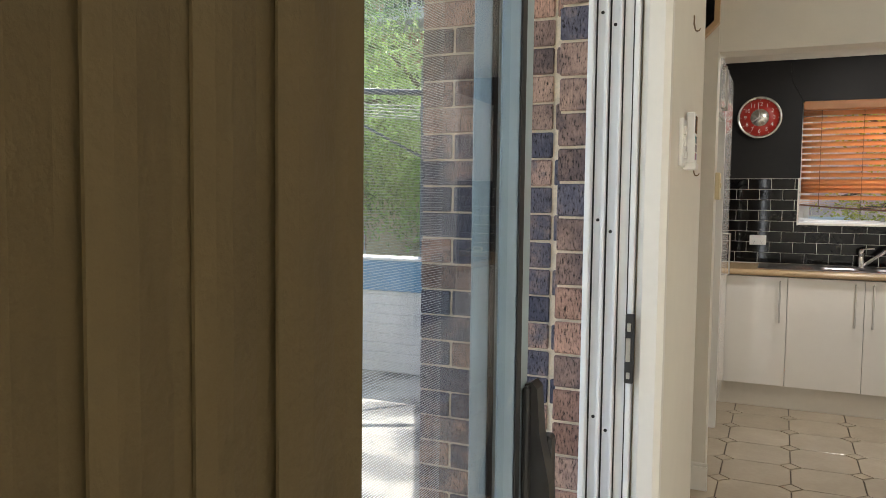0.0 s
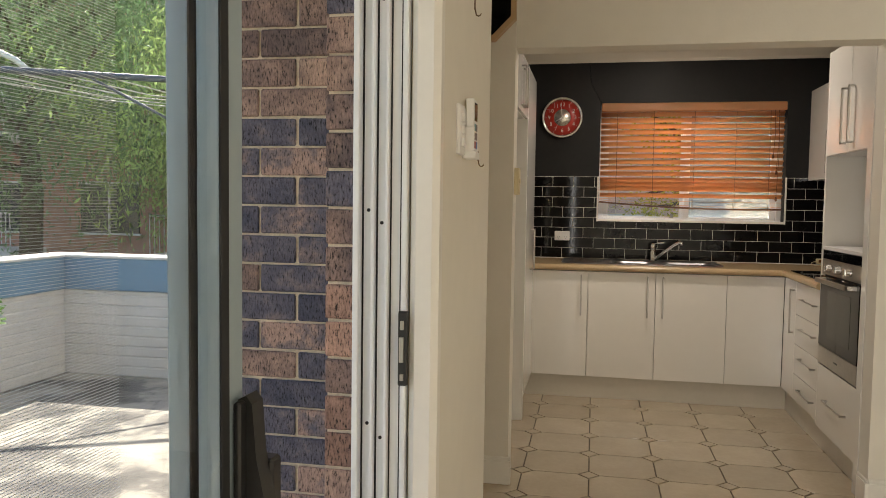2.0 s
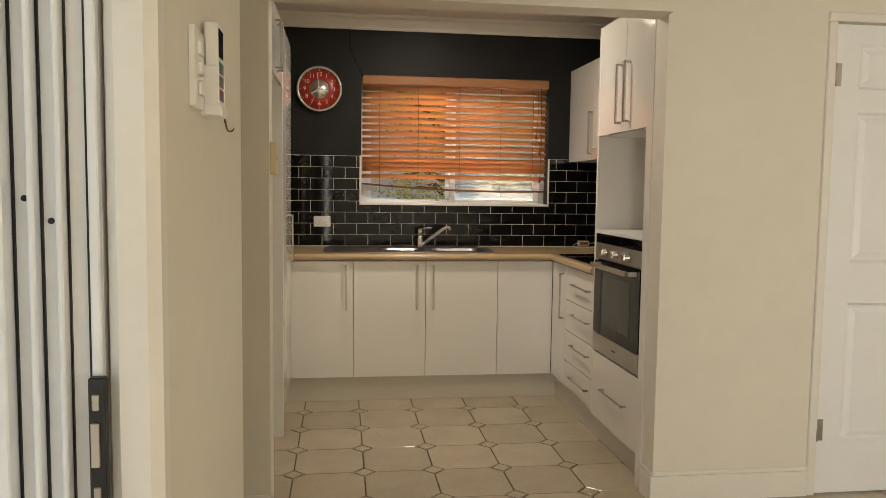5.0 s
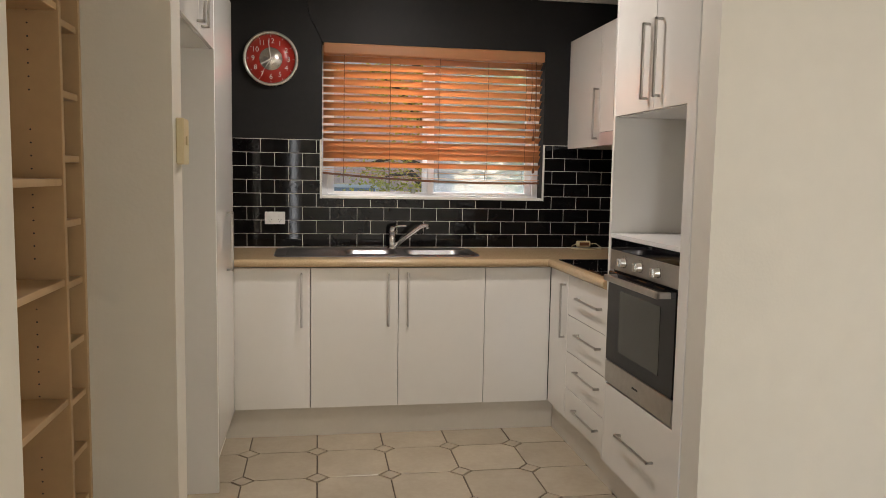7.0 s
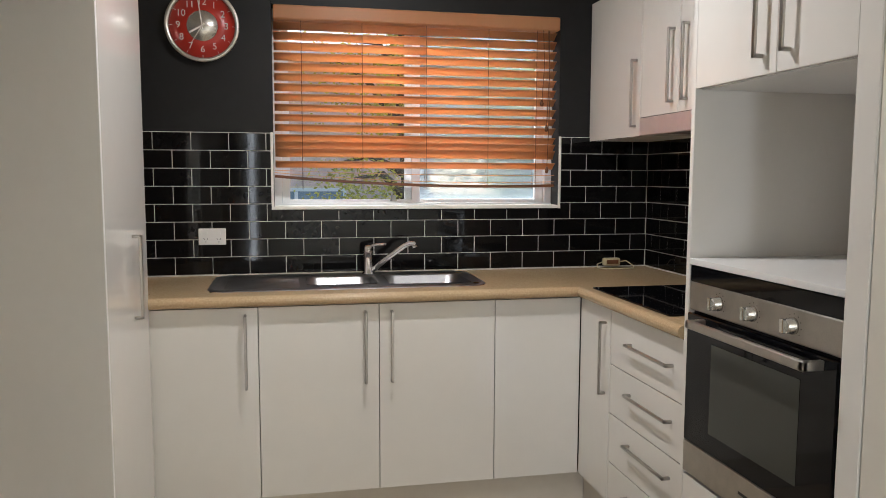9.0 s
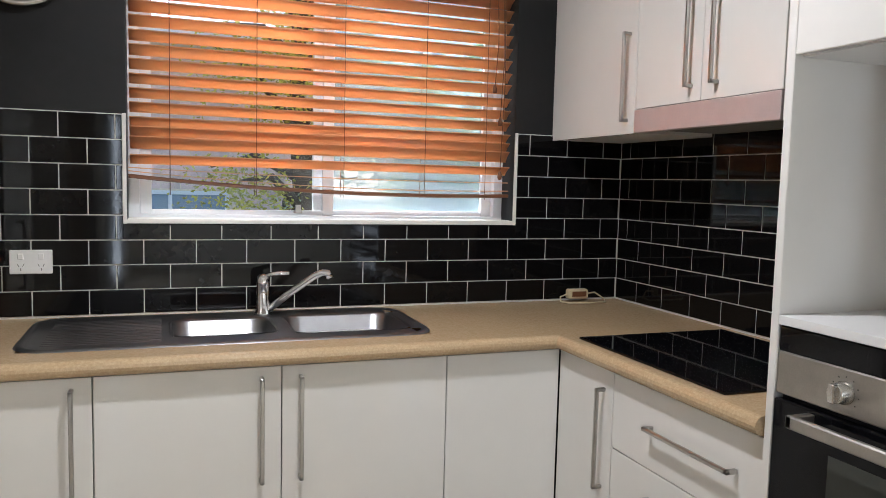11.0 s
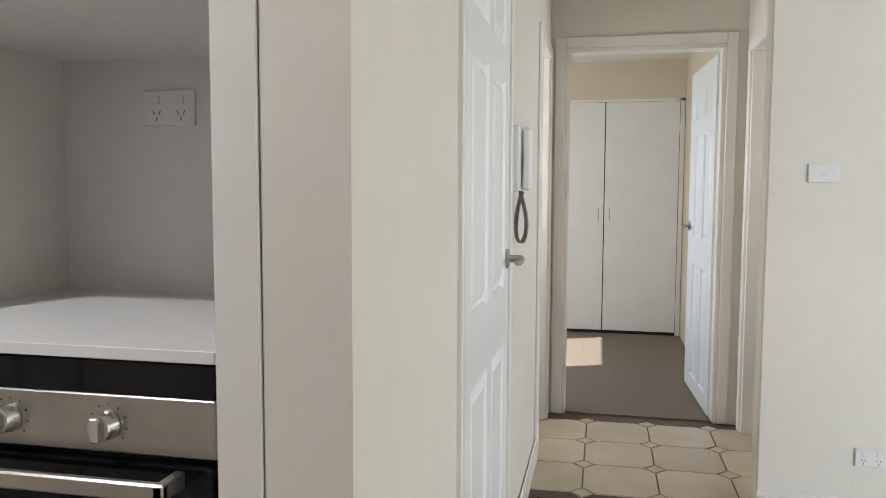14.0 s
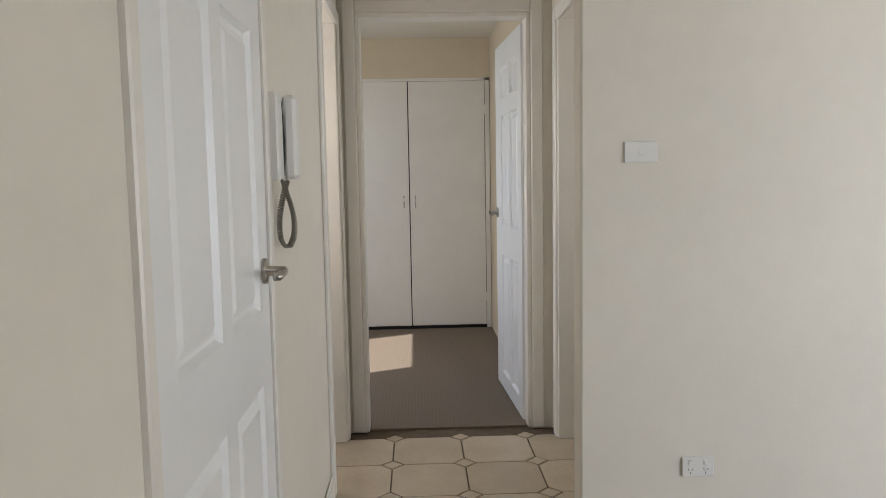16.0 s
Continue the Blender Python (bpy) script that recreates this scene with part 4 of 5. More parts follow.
# bunched vertical blind beside the sliding door
vb = thing("vertical_blind", (-0.2, 0.2, 0), "bunched cream fabric vertical blind, its dimness put into an olive-brown colour", "blind")
# cream fabric; the brown base carries the shade it hangs in
VB = mat("dimmed_cream_blind_fabric", (0.066, 0.044, 0.0125), 0.8, vary=0.04, scale=10, bump=0.15, bump_scale=150)
part("track", boxes((-0.235, -0.195, -0.45, 1.85, 2.16, 2.2)), ALU, vb, "white aluminium track")
for y0, y1, x0, x1 in ((-0.13, -0.02, -0.180, -0.182), (-0.03, 0.085, -0.182, -0.181), (0.072, 0.15, -0.179, -0.182), (0.14, 0.19, -0.181, -0.183), (0.18, 0.235, -0.180, -0.183), (0.225, 0.28, -0.182, -0.184), (0.27, 0.342, -0.181, -0.185)):
    bm = bmesh.new()
    n = 6
    rows_ = []
    for k in range(n + 1):
        u = k / n
        y, x = y0 + (y1 - y0) * u, x0 + (x1 - x0) * u + 0.002 * math.sin(math.pi * u * 2)
        rows_.append((x, y))
    quad_prism(bm, rows_ + [(x - 0.0015, y) for x, y in rows_[::-1]], "z", 0.03, 2.165)
    part("blind_slat", bm, VB, vb)

# ---- book recess ----
bc = thing("bookcase", (-0.7, 3.1, 0), "empty birch bookcase with peg holes built into a recess", "bookcase")
FX, BXK = -0.532, -0.86
for y in (2.46, 3.705, 3.858):
    part("upright", boxes((BXK, FX, y, y + 0.018, FZ, 2.4), c=0.0015), BIRCH, bc)
part("back", boxes((BXK - 0.004, BXK, 2.46, 3.876, FZ, 2.4), c=0), BIRCH, bc)
for z in (0.09, 0.43, 0.765, 1.072, 1.325, 1.75, 2.05):
    part("shelf", boxes((BXK, FX - 0.004, 2.479, 3.704, z, z + 0.018), c=0.0015), BIRCH, bc)
for z in (0.12, 0.30, 0.45, 0.60, 0.75, 0.90, 1.06, 1.218, 1.383, 1.545, 1.72, 1.9, 2.08):
    part("shelf", boxes((BXK, FX - 0.006, 3.724, 3.857, z, z + 0.018), c=0.0015), BIRCH, bc)
bm = bmesh.new()
for y in (3.7045, 3.8575):
    for x in (-0.605, -0.80):
        for k in range(64):
            z = 0.15 + k * 0.032
            if k % 13 not in (3, 4):
                lathe(bm, [(0.0025, 0.0), (0.0015, -0.0006)], (x, y, z), "y", 6)
tagged(part("peg_holes", bm, BLACKPLASTIC, bc, "rows of dark peg holes"), kind="stuff")

# ---- clock ----
CX, CZ, CR = -0.178, 2.02, 0.158
clock = thing("wall_clock", (CX, KIT_Y, CZ), "red and silver round wall clock with silver numerals", "clock")
bm = bmesh.new()
lathe(bm, [(CR * 0.93, -0.002), (CR, -0.008), (CR, -0.03), (CR * 0.985, -0.038), (CR * 0.90, -0.040), (CR * 0.865, -0.026), (CR * 0.86, -0.018)], (CX, KIT_Y, CZ), "y", 64)
part("rim", bm, SILVER, clock)
bm = bmesh.new()
lathe(bm, [(CR * 0.865, -0.012), (CR * 0.865, -0.018), (CR * 0.40, -0.0182)], (CX, KIT_Y, CZ), "y", 64)
part("face", bm, RED, clock)
bm = bmesh.new()
lathe(bm, [(CR * 0.42, -0.0178), (CR * 0.41, -0.021), (0.006, -0.0225), (0.0, -0.0225)], (CX, KIT_Y, CZ), "y", 48)
part("centre_disc", bm, SILVER, clock, "brushed silver centre disc")


def text_mesh(txt, size, depth=0.0006, align="CENTER"):
    cu = bpy.data.curves.new("text", "FONT")
    cu.body, cu.size, cu.extrude, cu.align_x, cu.align_y = txt, size, depth, align, "CENTER"
    ob = bpy.data.objects.new("text", cu)
    scene.collection.objects.link(ob)
    me = bpy.data.meshes.new_from_object(ob.evaluated_get(bpy.context.evaluated_depsgraph_get()))
    bpy.data.objects.remove(ob)
    return me


for k in range(1, 13):
    a = radians(30 * k)
    me = text_mesh(str(k), 0.04)
    me.materials.clear()
    me.materials.append(SILVERMARK)
    n = part("numeral", me, None, clock)
    n.matrix_basis = pose(CX + CR * 0.64 * math.sin(a), KIT_Y - 0.0195, CZ + CR * 0.64 * math.cos(a), 90, 0, 0)
    bm = bmesh.new()
    cbox(bm, -0.001, 0.001, -0.0008, 0.0008, -0.005, 0.005, c=0)
    m = part("minute_mark", bm, SILVERMARK, clock)
    m.matrix_basis = pose(CX + CR * 0.82 * math.sin(a), KIT_Y - 0.0188, CZ + CR * 0.82 * math.cos(a), 0, 30 * k, 0)
for name, ang, ln, w in (("hour_hand", 240, 0.062, 0.0035), ("minute_hand", 352, 0.108, 0.0025), ("second_hand", 212, 0.09, 0.0012)):
    bm = bmesh.new()
    cbox(bm, -w, w, -0.0008, 0.0008, -0.015, ln, c=0.0003)
    h = part(name, bm, SILVERMARK, clock)
    h.matrix_basis = pose(CX, KIT_Y - 0.0245, CZ, 0, ang, 0)

# ---- electrical fittings ----


def double_socket(name, centre, normal, material, label, w=0.118, h=0.074):
    """A double power point with two rockers; normal is -y, -x or +x."""
    ob = thing(name, centre, label, "socket")
    bm = boxes((-w / 2, w / 2, -0.010, 0, -h / 2, h / 2), c=0.0025)
    plate = part("plate", bm, material)
    kids = [plate]
    for s in (-1, 1):
        kids.append(part("rocker", boxes((s * 0.028 - 0.008, s * 0.028 + 0.008, -0.014, -0.009, 0.008, 0.026), c=0.0015), material))
        pins = bmesh.new()
        for dx, tilt in ((-0.007, 1), (0.007, -1)):
            x = s * 0.028 + dx
            quad_prism(pins, [(x - 0.001 - 0.002 * tilt, -0.006), (x + 0.001 - 0.002 * tilt, -0.006), (x + 0.001 + 0.002 * tilt, -0.014), (x - 0.001 + 0.002 * tilt, -0.014)], "y", -0.0106, -0.0098)
        cbox(pins, s * 0.028 - 0.001, s * 0.028 + 0.001, -0.0106, -0.0098, -0.027, -0.019, c=0)
        kids.append(part("pin_slot", pins, BLACKPLASTIC))
    turn = {"-y": 0, "-x": -90, "+x": 90}[normal]
    ob.matrix_basis = pose(*centre, 0, 0, turn)
    for k in kids:
        k.parent = ob
    return ob


double_socket("power_point", (-0.159, KIT_Y - 0.011, 1.098), "-y", WHITEPLASTIC, "white double power point on the black tiles")
double_socket("power_point", (1.885, 4.545, 1.52), "-x", WHITEPLASTIC, "white double power point inside the microwave niche")
double_socket("power_point", (LIV_X1, 2.57, 0.275), "-x", WHITEPLASTIC, "white double power point low on the living room wall")
tp = thing("phone_socket", (LIV_X1, 2.79, 1.42), "white telephone socket plate on the living room wall", "socket")
part("plate", boxes((LIV_X1 - 0.009, LIV_X1, 2.732, 2.848, 1.385, 1.458), c=0.002), WHITEPLASTIC, tp)
part("jack", boxes((LIV_X1 - 0.011, LIV_X1 - 0.0085, 2.778, 2.798, 1.412, 1.431), c=0.001), WHITEPLASTIC, tp)
sw = thing("light_switch", (LIV_X0, 2.05, 1.5), "white light switch plate beside the sliding door", "switch")
p = part("plate", boxes((LIV_X0, LIV_X0 + 0.010, 2.015, 2.09, 1.455, 1.575), c=0.002), WHITEPLASTIC, sw)
for z0 in (1.535, 1.505, 1.475):
    part("rocker", boxes((LIV_X0 + 0.0095, LIV_X0 + 0.015, 2.04, 2.065, z0, z0 + 0.02), c=0.001), WHITEPLASTIC, p)
# remote control in its wall holder
rc = thing("remote_control", (LIV_X0, 2.14, 1.45), "white remote control with coloured buttons in a wall holder", "remote control")
hold = part("holder", boxes((LIV_X0, LIV_X0 + 0.006, 2.108, 2.172, 1.45, 1.575), (LIV_X0 + 0.0055, LIV_X0 + 0.034, 2.108, 2.172, 1.45, 1.468), (LIV_X0 + 0.0055, LIV_X0 + 0.030, 2.108, 2.112, 1.467, 1.53), (LIV_X0 + 0.0055, LIV_X0 + 0.030, 2.168, 2.172, 1.467, 1.53), c=0.002), WHITEPLASTIC, rc)
body = part("body", boxes((LIV_X0 + 0.0065, LIV_X0 + 0.028, 2.1125, 2.1675, 1.4685, 1.60), c=0.003), WHITEPLASTIC, rc)
part("display", boxes((LIV_X0 + 0.0275, LIV_X0 + 0.029, 2.119, 2.161, 1.545, 1.59), c=0), BLACKGLASS, body, "dark display")
for k, col in enumerate(((0.30, 0.03, 0.03), (0.04, 0.12, 0.35), (0.12, 0.12, 0.13), (0.12, 0.12, 0.13), (0.05, 0.20, 0.22), (0.12, 0.12, 0.13))):
    y, z = 2.120 + 0.022 * (k % 2), 1.476 + 0.022 * (k // 2)
    part("button", boxes((LIV_X0 + 0.0275, LIV_X0 + 0.0295, y, y + 0.018, z, z + 0.018), c=0.0008), mat("button_plastic", col, 0.4), body)
js = thing("jamb_switch", (OPEN_X0, 3.98, 1.45), "cream light switch on the jamb of the kitchen opening", "switch")
p = part("plate", boxes((OPEN_X0, OPEN_X0 + 0.022, 3.925, 4.01, 1.385, 1.515), c=0.003), AGEDPLASTIC, js)
part("rocker", boxes((OPEN_X0 + 0.0215, OPEN_X0 + 0.027, 3.955, 3.975, 1.44, 1.465), c=0.001), AGEDPLASTIC, p)


def wall_hook(y, z):
    ob = thing("wall_hook", (LIV_X0, y, z), "small bronze cup hook screwed into the wall", "hook")
    bm = bmesh.new()
    cbox(bm, LIV_X0, LIV_X0 + 0.003, y - 0.006, y + 0.006, z - 0.002, z + 0.026, c=0.0012)
    pts = [(LIV_X0 + 0.002, y, z + 0.004), (LIV_X0 + 0.004, y, z - 0.008)]
    pts += [(LIV_X0 + 0.011 - 0.007 * math.cos(a), y + 0.002, z - 0.010 - 0.007 * math.sin(a)) for a in [math.pi * k / 6 for k in range(7)]]
    tube(bm, pts, 0.0018, 7)
    part("hook", bm, mat("bronze", (0.20, 0.13, 0.07), 0.35, 0.9), ob)


wall_hook(2.36, 1.46)
wall_hook(2.265, 1.856)

# adaptor and cable lying on the bench
ad = thing("power_adaptor", (1.73, 6.25, BENCH_Z), "cream power adaptor with its cable on the bench", "adaptor")
part("case", boxes((1.70, 1.785, 6.225, 6.262, BENCH_Z + 0.012, BENCH_Z + 0.05), c=0.006), AGEDPLASTIC, ad)
part("label", boxes((1.712, 1.773, 6.2235, 6.2252, BENCH_Z + 0.022, BENCH_Z + 0.042), c=0), RAIL, ad, "printed brown label")
bm = bmesh.new()
tube(bm, [(1.785, 6.245, BENCH_Z + 0.03), (1.82, 6.24, BENCH_Z + 0.035), (1.85, 6.22, BENCH_Z + 0.012), (1.84, 6.19, BENCH_Z + 0.004), (1.76, 6.18, BENCH_Z + 0.004), (1.68, 6.19, BENCH_Z + 0.004), (1.66, 6.22, BENCH_Z + 0.006), (1.67, 6.245, BENCH_Z + 0.02), (1.70, 6.245, BENCH_Z + 0.03)], 0.003, 7)
part("cable", bm, AGEDPLASTIC, ad)

# downlights in the kitchen ceiling; the second is added to brighten the room
for x_, y_, watts_ in DOWNLIGHTS_AND_FILL:
    dl = thing("downlight", (x_, y_, CEIL_Z), "small round white recessed downlight, switched on; the second one added", "light", "kitchen downlights")
    bm = bmesh.new()
    lathe(bm, [(0.055, 0.0), (0.055, -0.005), (0.046, -0.007), (0.042, -0.002)], (x_, y_, CEIL_Z), "z", 28)
    part("ring", bm, WHITEPLASTIC, dl)

# ---- entry door ----


def panel_door(name, label, w, h, panels, foot=0.0):
    """A moulded six-panel door leaf in its own frame: x across from the hinge, z up, front at y = 0."""
    ob = thing(name, (0, 0, 0), label, "door", kind="structure")
    bm = bmesh.new()
    xs, zs = sorted({0, w, *[v for p in panels for v in p[:2]]}), sorted({foot, h, *[v for p in panels for v in p[2:]]})
    for a, b in zip(xs, xs[1:]):
        for c0, d0 in zip(zs, zs[1:]):
            inside = any(p[0] <= a and b <= p[1] and p[2] <= c0 and d0 <= p[3] for p in panels)
            if not inside:
                cbox(bm, a, b, 0, 0.036, c0, d0, c=0)
    bmesh.ops.remove_doubles(bm, verts=bm.verts, dist=1e-5)
    leaf = part("leaf", bm, DOORPAINT, ob)
    for x0, x1, z0, z1 in panels:
        bm = bmesh.new()
        steps = [(0.0, 0.0), (0.012, 0.014), (0.022, 0.014), (0.045, 0.003)]
        rings = [[bm.verts.new(q) for q in ((x0 + i, d, z0 + i), (x1 - i, d, z0 + i), (x1 - i, d, z1 - i), (x0 + i, d, z1 - i))] for i, d in steps]
        for r0, r1 in zip(rings, rings[1:]):
            for k in range(4):
                bm.faces.new((r0[k], r0[(k + 1) % 4], r1[(k + 1) % 4], r1[k]))
        bm.faces.new(rings[-1])
        cbox(bm, x0, x1, 0.03, 0.035, z0, z1, c=0)
        part("panel", bm, DOORPAINT, leaf)
    return ob, leaf


def lever_handle(parent, x, z, reach):
    bm = bmesh.new()
    lathe(bm, [(0.032, 0), (0.032, -0.007), (0.029, -0.010), (0.0125, -0.011), (0.012, -0.052), (0.010, -0.056)], (x, 0, z), "y", 24)
    tube(bm, [(x, -0.050, z), (x + reach * 0.3, -0.054, z), (x + reach, -0.054, z - 0.004), (x + reach * 1.08, -0.042, z - 0.005)], [0.0115, 0.011, 0.010, 0.009], 12)
    h = part("handle", bm, SATIN, parent, "satin nickel lever handle")
    return h


LEAFW = D1 - D0
PAN = [(a, b, c, d) for a, b in ((0.115, 0.395), (0.48, 0.755)) for c, d in ((0.20, 0.84), (1.022, 1.69), (1.79, 1.985))]
entry, leaf = panel_door("door_1", "closed white six-panel entry door with a lever handle", LEAFW - 0.006, 2.068, PAN, FZ)
lever_handle(leaf, LEAFW - 0.065, 1.115, -0.085)
for z in (0.26, 1.85):
    bm = bmesh.new()
    tube(bm, [(-0.004, -0.006, z - 0.05), (-0.004, -0.006, z + 0.05)], 0.006, 10)
    cbox(bm, -0.003, 0.028, -0.0015, 0.001, z - 0.05, z + 0.05, c=0)
    part("hinge", bm, SATIN, leaf, "steel butt hinge")
entry.matrix_basis = pose(D0 + 0.003, WALL_Y - 0.004, 0.008)


def architrave(name, bm):
    return structure(name, bm, TRIM, "cream gloss painted door architrave", "architrave")


bm = bmesh.new()
for x0, x1 in ((D0 - 0.04, D0), (D1, D1 + 0.04)):
    cbox(bm, x0, x1, WALL_Y - 0.014, WALL_Y + 0.10, FZ, DH, c=0.004)
cbox(bm, D0 - 0.04, D1 + 0.04, WALL_Y - 0.014, WALL_Y + 0.10, DH, DH + 0.04, c=0.004)
architrave("trim_entry", bm)
# stepped frames of the hall doorways
bm = bmesh.new()
for y0, y1 in ((BD0 - 0.075, BD0 - 0.012), (BD1 + 0.012, BD1 + 0.075)):
    cbox(bm, 4.978, 5.0, y0, y1, 0, BDH + 0.075, c=0.006)
cbox(bm, 4.978, 5.0, BD0 - 0.012, BD1 + 0.012, BDH + 0.012, BDH + 0.075, c=0.006)
for y0, y1 in ((BD0 - 0.012, BD0 + 0.012), (BD1 - 0.012, BD1 + 0.012)):
    cbox(bm, 4.99, 5.11, y0, y1, 0, BDH, c=0.003)
cbox(bm, 4.99, 5.11, BD0, BD1, BDH - 0.012, BDH + 0.012, c=0.003)
architrave("trim_bedroom", bm)
bm = bmesh.new()
for x0, x1 in ((4.155, 4.222), (4.858, 4.925)):
    cbox(bm, x0, x1, WALL_Y - 0.018, WALL_Y, 0, 2.16, c=0.005)
cbox(bm, 4.222, 4.858, WALL_Y - 0.018, WALL_Y, 2.098, 2.16, c=0.005)
cbox(bm, 4.835, 4.86, WALL_Y - 0.006, 4.10, 0, 2.1, c=0.003)
cbox(bm, 4.22, 4.245, WALL_Y - 0.006, 4.10, 0, 2.1, c=0.003)
architrave("trim_hall_north", bm)
bm = bmesh.new()
for x0, x1 in ((3.885, 3.952), (4.828, 4.895)):
    cbox(bm, x0, x1, 2.87, 2.888, 0, 2.16, c=0.005)
cbox(bm, 3.952, 4.828, 2.87, 2.888, 2.098, 2.16, c=0.005)
cbox(bm, 4.80, 4.83, 2.75, 2.876, 0, 2.1, c=0.003)
cbox(bm, 3.95, 3.975, 2.75, 2.876, 0, 2.1, c=0.003)
architrave("trim_hall_south", bm)

# bedroom door, opened flat along the side wall
bdoor, leaf = panel_door("door_2", "open cream six-panel bedroom door standing at a right angle", BD1 - BD0 - 0.02, 2.125, [(0.11, 0.35, 0.10, 0.85), (0.42, 0.66, 0.10, 0.85), (0.11, 0.35, 1.03, 1.70), (0.42, 0.66, 1.03, 1.70), (0.11, 0.35, 1.80, 1.98), (0.42, 0.66, 1.80, 1.98)])
lever_handle(leaf, BD1 - BD0 - 0.075, 1.10, -0.09)
bdoor.matrix_basis = pose(5.09, 3.02, 0.012) @ Matrix.Rotation(radians(3), 4, "Z") @ Matrix.Diagonal((1, -1, 1, 1))

# wardrobe
wr = thing("wardrobe", (7.9, 3.65, 0), "built-in wardrobe with plain cream doors and slim handles", "wardrobe")
part("frame", boxes((7.69, 7.70, 2.935, 2.975, 0.004, 2.19), (7.69, 7.70, 2.935, 4.35, 2.165, 2.19), c=0.001), TRIM, wr)
# black backing gives the door gaps their shade by colour
part("inside", boxes((7.72, 7.73, 2.94, 4.35, 0.03, 2.17), c=0), BLACKPLASTIC, wr, "black sheet standing in for shade in the door gaps")
part("plinth", boxes((7.70, 7.715, 2.935, 4.35, 0.004, 0.032), c=0), BLACKPLASTIC, wr, "dark recessed plinth")
for y0, y1, hy in ((2.98, 3.636, 3.59), (3.645, 4.30, 3.69)):
    d = part("door", boxes((7.685, 7.703, y0, y1, 0.035, 2.162), c=0.0015), TRIM, wr)
    bm = bmesh.new()
    tube(bm, [(7.685, hy, 1.08), (7.662, hy, 1.085), (7.657, hy, 1.13), (7.662, hy, 1.175), (7.685, hy, 1.18)], 0.005, 8)
    part("handle", bm, SATIN, d, "slim bow handle")
for z in (0.28, 1.92):
    part("hinge", boxes((7.683, 7.69, 2.962, 2.99, z - 0.04, z + 0.04), c=0.001), TRIM, wr, "painted hinge")

# intercom handset with its coiled cord
ic = thing("intercom", (3.1, WALL_Y, 1.45), "white intercom handset with a grey coiled cord", "intercom")
part("base", boxes((3.05, 3.19, WALL_Y - 0.03, WALL_Y, 1.345, 1.575), c=0.005), WHITEPLASTIC, ic)
part("handset", boxes((3.125, 3.188, WALL_Y - 0.066, WALL_Y - 0.029, 1.348, 1.573), c=0.010), WHITEPLASTIC, ic)
bm = bmesh.new()
tube(bm, [(3.118, WALL_Y - 0.03, 1.555), (3.124, WALL_Y - 0.03, 1.50), (3.127, WALL_Y - 0.03, 1.45), (3.125, WALL_Y - 0.03, 1.40), (3.118, WALL_Y - 0.03, 1.36)], [0.0008, 0.0025, 0.004, 0.0025, 0.0008], 8)
part("slot", bm, RUBBER, ic, "dark curved slot beside the handset")
bm = bmesh.new()
pts = []
core = [(3.09, 1.348), (3.10, 1.31), (3.13, 1.27), (3.16, 1.23), (3.17, 1.19), (3.15, 1.165), (3.12, 1.165), (3.105, 1.19), (3.115, 1.23), (3.14, 1.27), (3.16, 1.31), (3.165, 1.345)]
for i in range((len(core) - 1) * 60 + 1):
    u = i / 60
    k = min(int(u), len(core) - 2)
    f = u - k
    x, z = core[k][0] * (1 - f) + core[k + 1][0] * f, core[k][1] * (1 - f) + core[k + 1][1] * f
    a = i * 0.62
    swing = 0.017 * math.sin(math.pi * u / 5.5)
    pts.append((x + 0.007 * math.cos(a), WALL_Y - 0.030 - swing + 0.007 * math.sin(a), z + 0.003 * math.sin(a)))
tube(bm, pts, 0.0022, 4)
part("cord", bm, mat("grey_cord", (0.20, 0.185, 0.15), 0.5), ic, "grey coiled cord")

# octagonal dark mirror on the stub wall above the bookcase
om = thing("wall_mirror", (-0.47, 3.87, 2.28), "dark octagonal wall mirror with a pale timber rim", "mirror")
for nm, r0, y0, y1, m_ in (("rim", 0.185, 3.83, 3.88, BIRCH), ("glass", 0.160, 3.824, 3.832, BLACKGLASS)):
    bm = bmesh.new()
    quad_prism(bm, [(-0.47 + r0 * math.cos(radians(22.5 + 45 * k)), 2.28 + r0 * math.sin(radians(22.5 + 45 * k))) for k in range(8)], "y", y0, y1)
    part(nm, bm, m_, om)

# thin black cable running down the black wall to the window
cable = thing("wall_cable", (0.05, KIT_Y, 2.3), "thin black painted cable on the black wall", "cable")
bm = bmesh.new()
tube(bm, [(0.03, KIT_Y - 0.002, 2.44), (0.03, KIT_Y - 0.002, 2.34), (0.045, KIT_Y - 0.002, 2.27), (0.085, KIT_Y - 0.002, 2.20), (0.115, KIT_Y - 0.002, 2.135)], 0.003, 7)
part("sheath", bm, BLACKWALL, cable)

# ---- courtyard ----
GZ = -0.10
structure("courtyard_paving", boxes((-6.2, -0.43, -4.0, 6.0, GZ - 0.1, GZ), c=0), CONCRETE, "stained weathered concrete courtyard paving with sun dapple in its colour", "paving")
structure("ground", boxes((-60, 60, -60, 80, GZ - 0.6, GZ - 0.45), c=0), LAWN, "dry lawn beyond the courtyard", "ground")
cw = thing("courtyard_wall", (-4.15, 5.7, GZ), "low white painted masonry wall with a blue capping", "wall", kind="structure")
CZT = 0.86
for nm, b in (("wall", (-4.35, -1.1, 5.70, 5.9)), ("wall", (-4.35, -4.16, -4.0, 5.70))):
    bm = bmesh.new()
    z = GZ
    while z < 0.60:
        cbox(bm, *b, z, min(z + 0.082, 0.60), c=0.011)
        z += 0.0822
    part(nm, bm, WHITEBLOCK, cw)
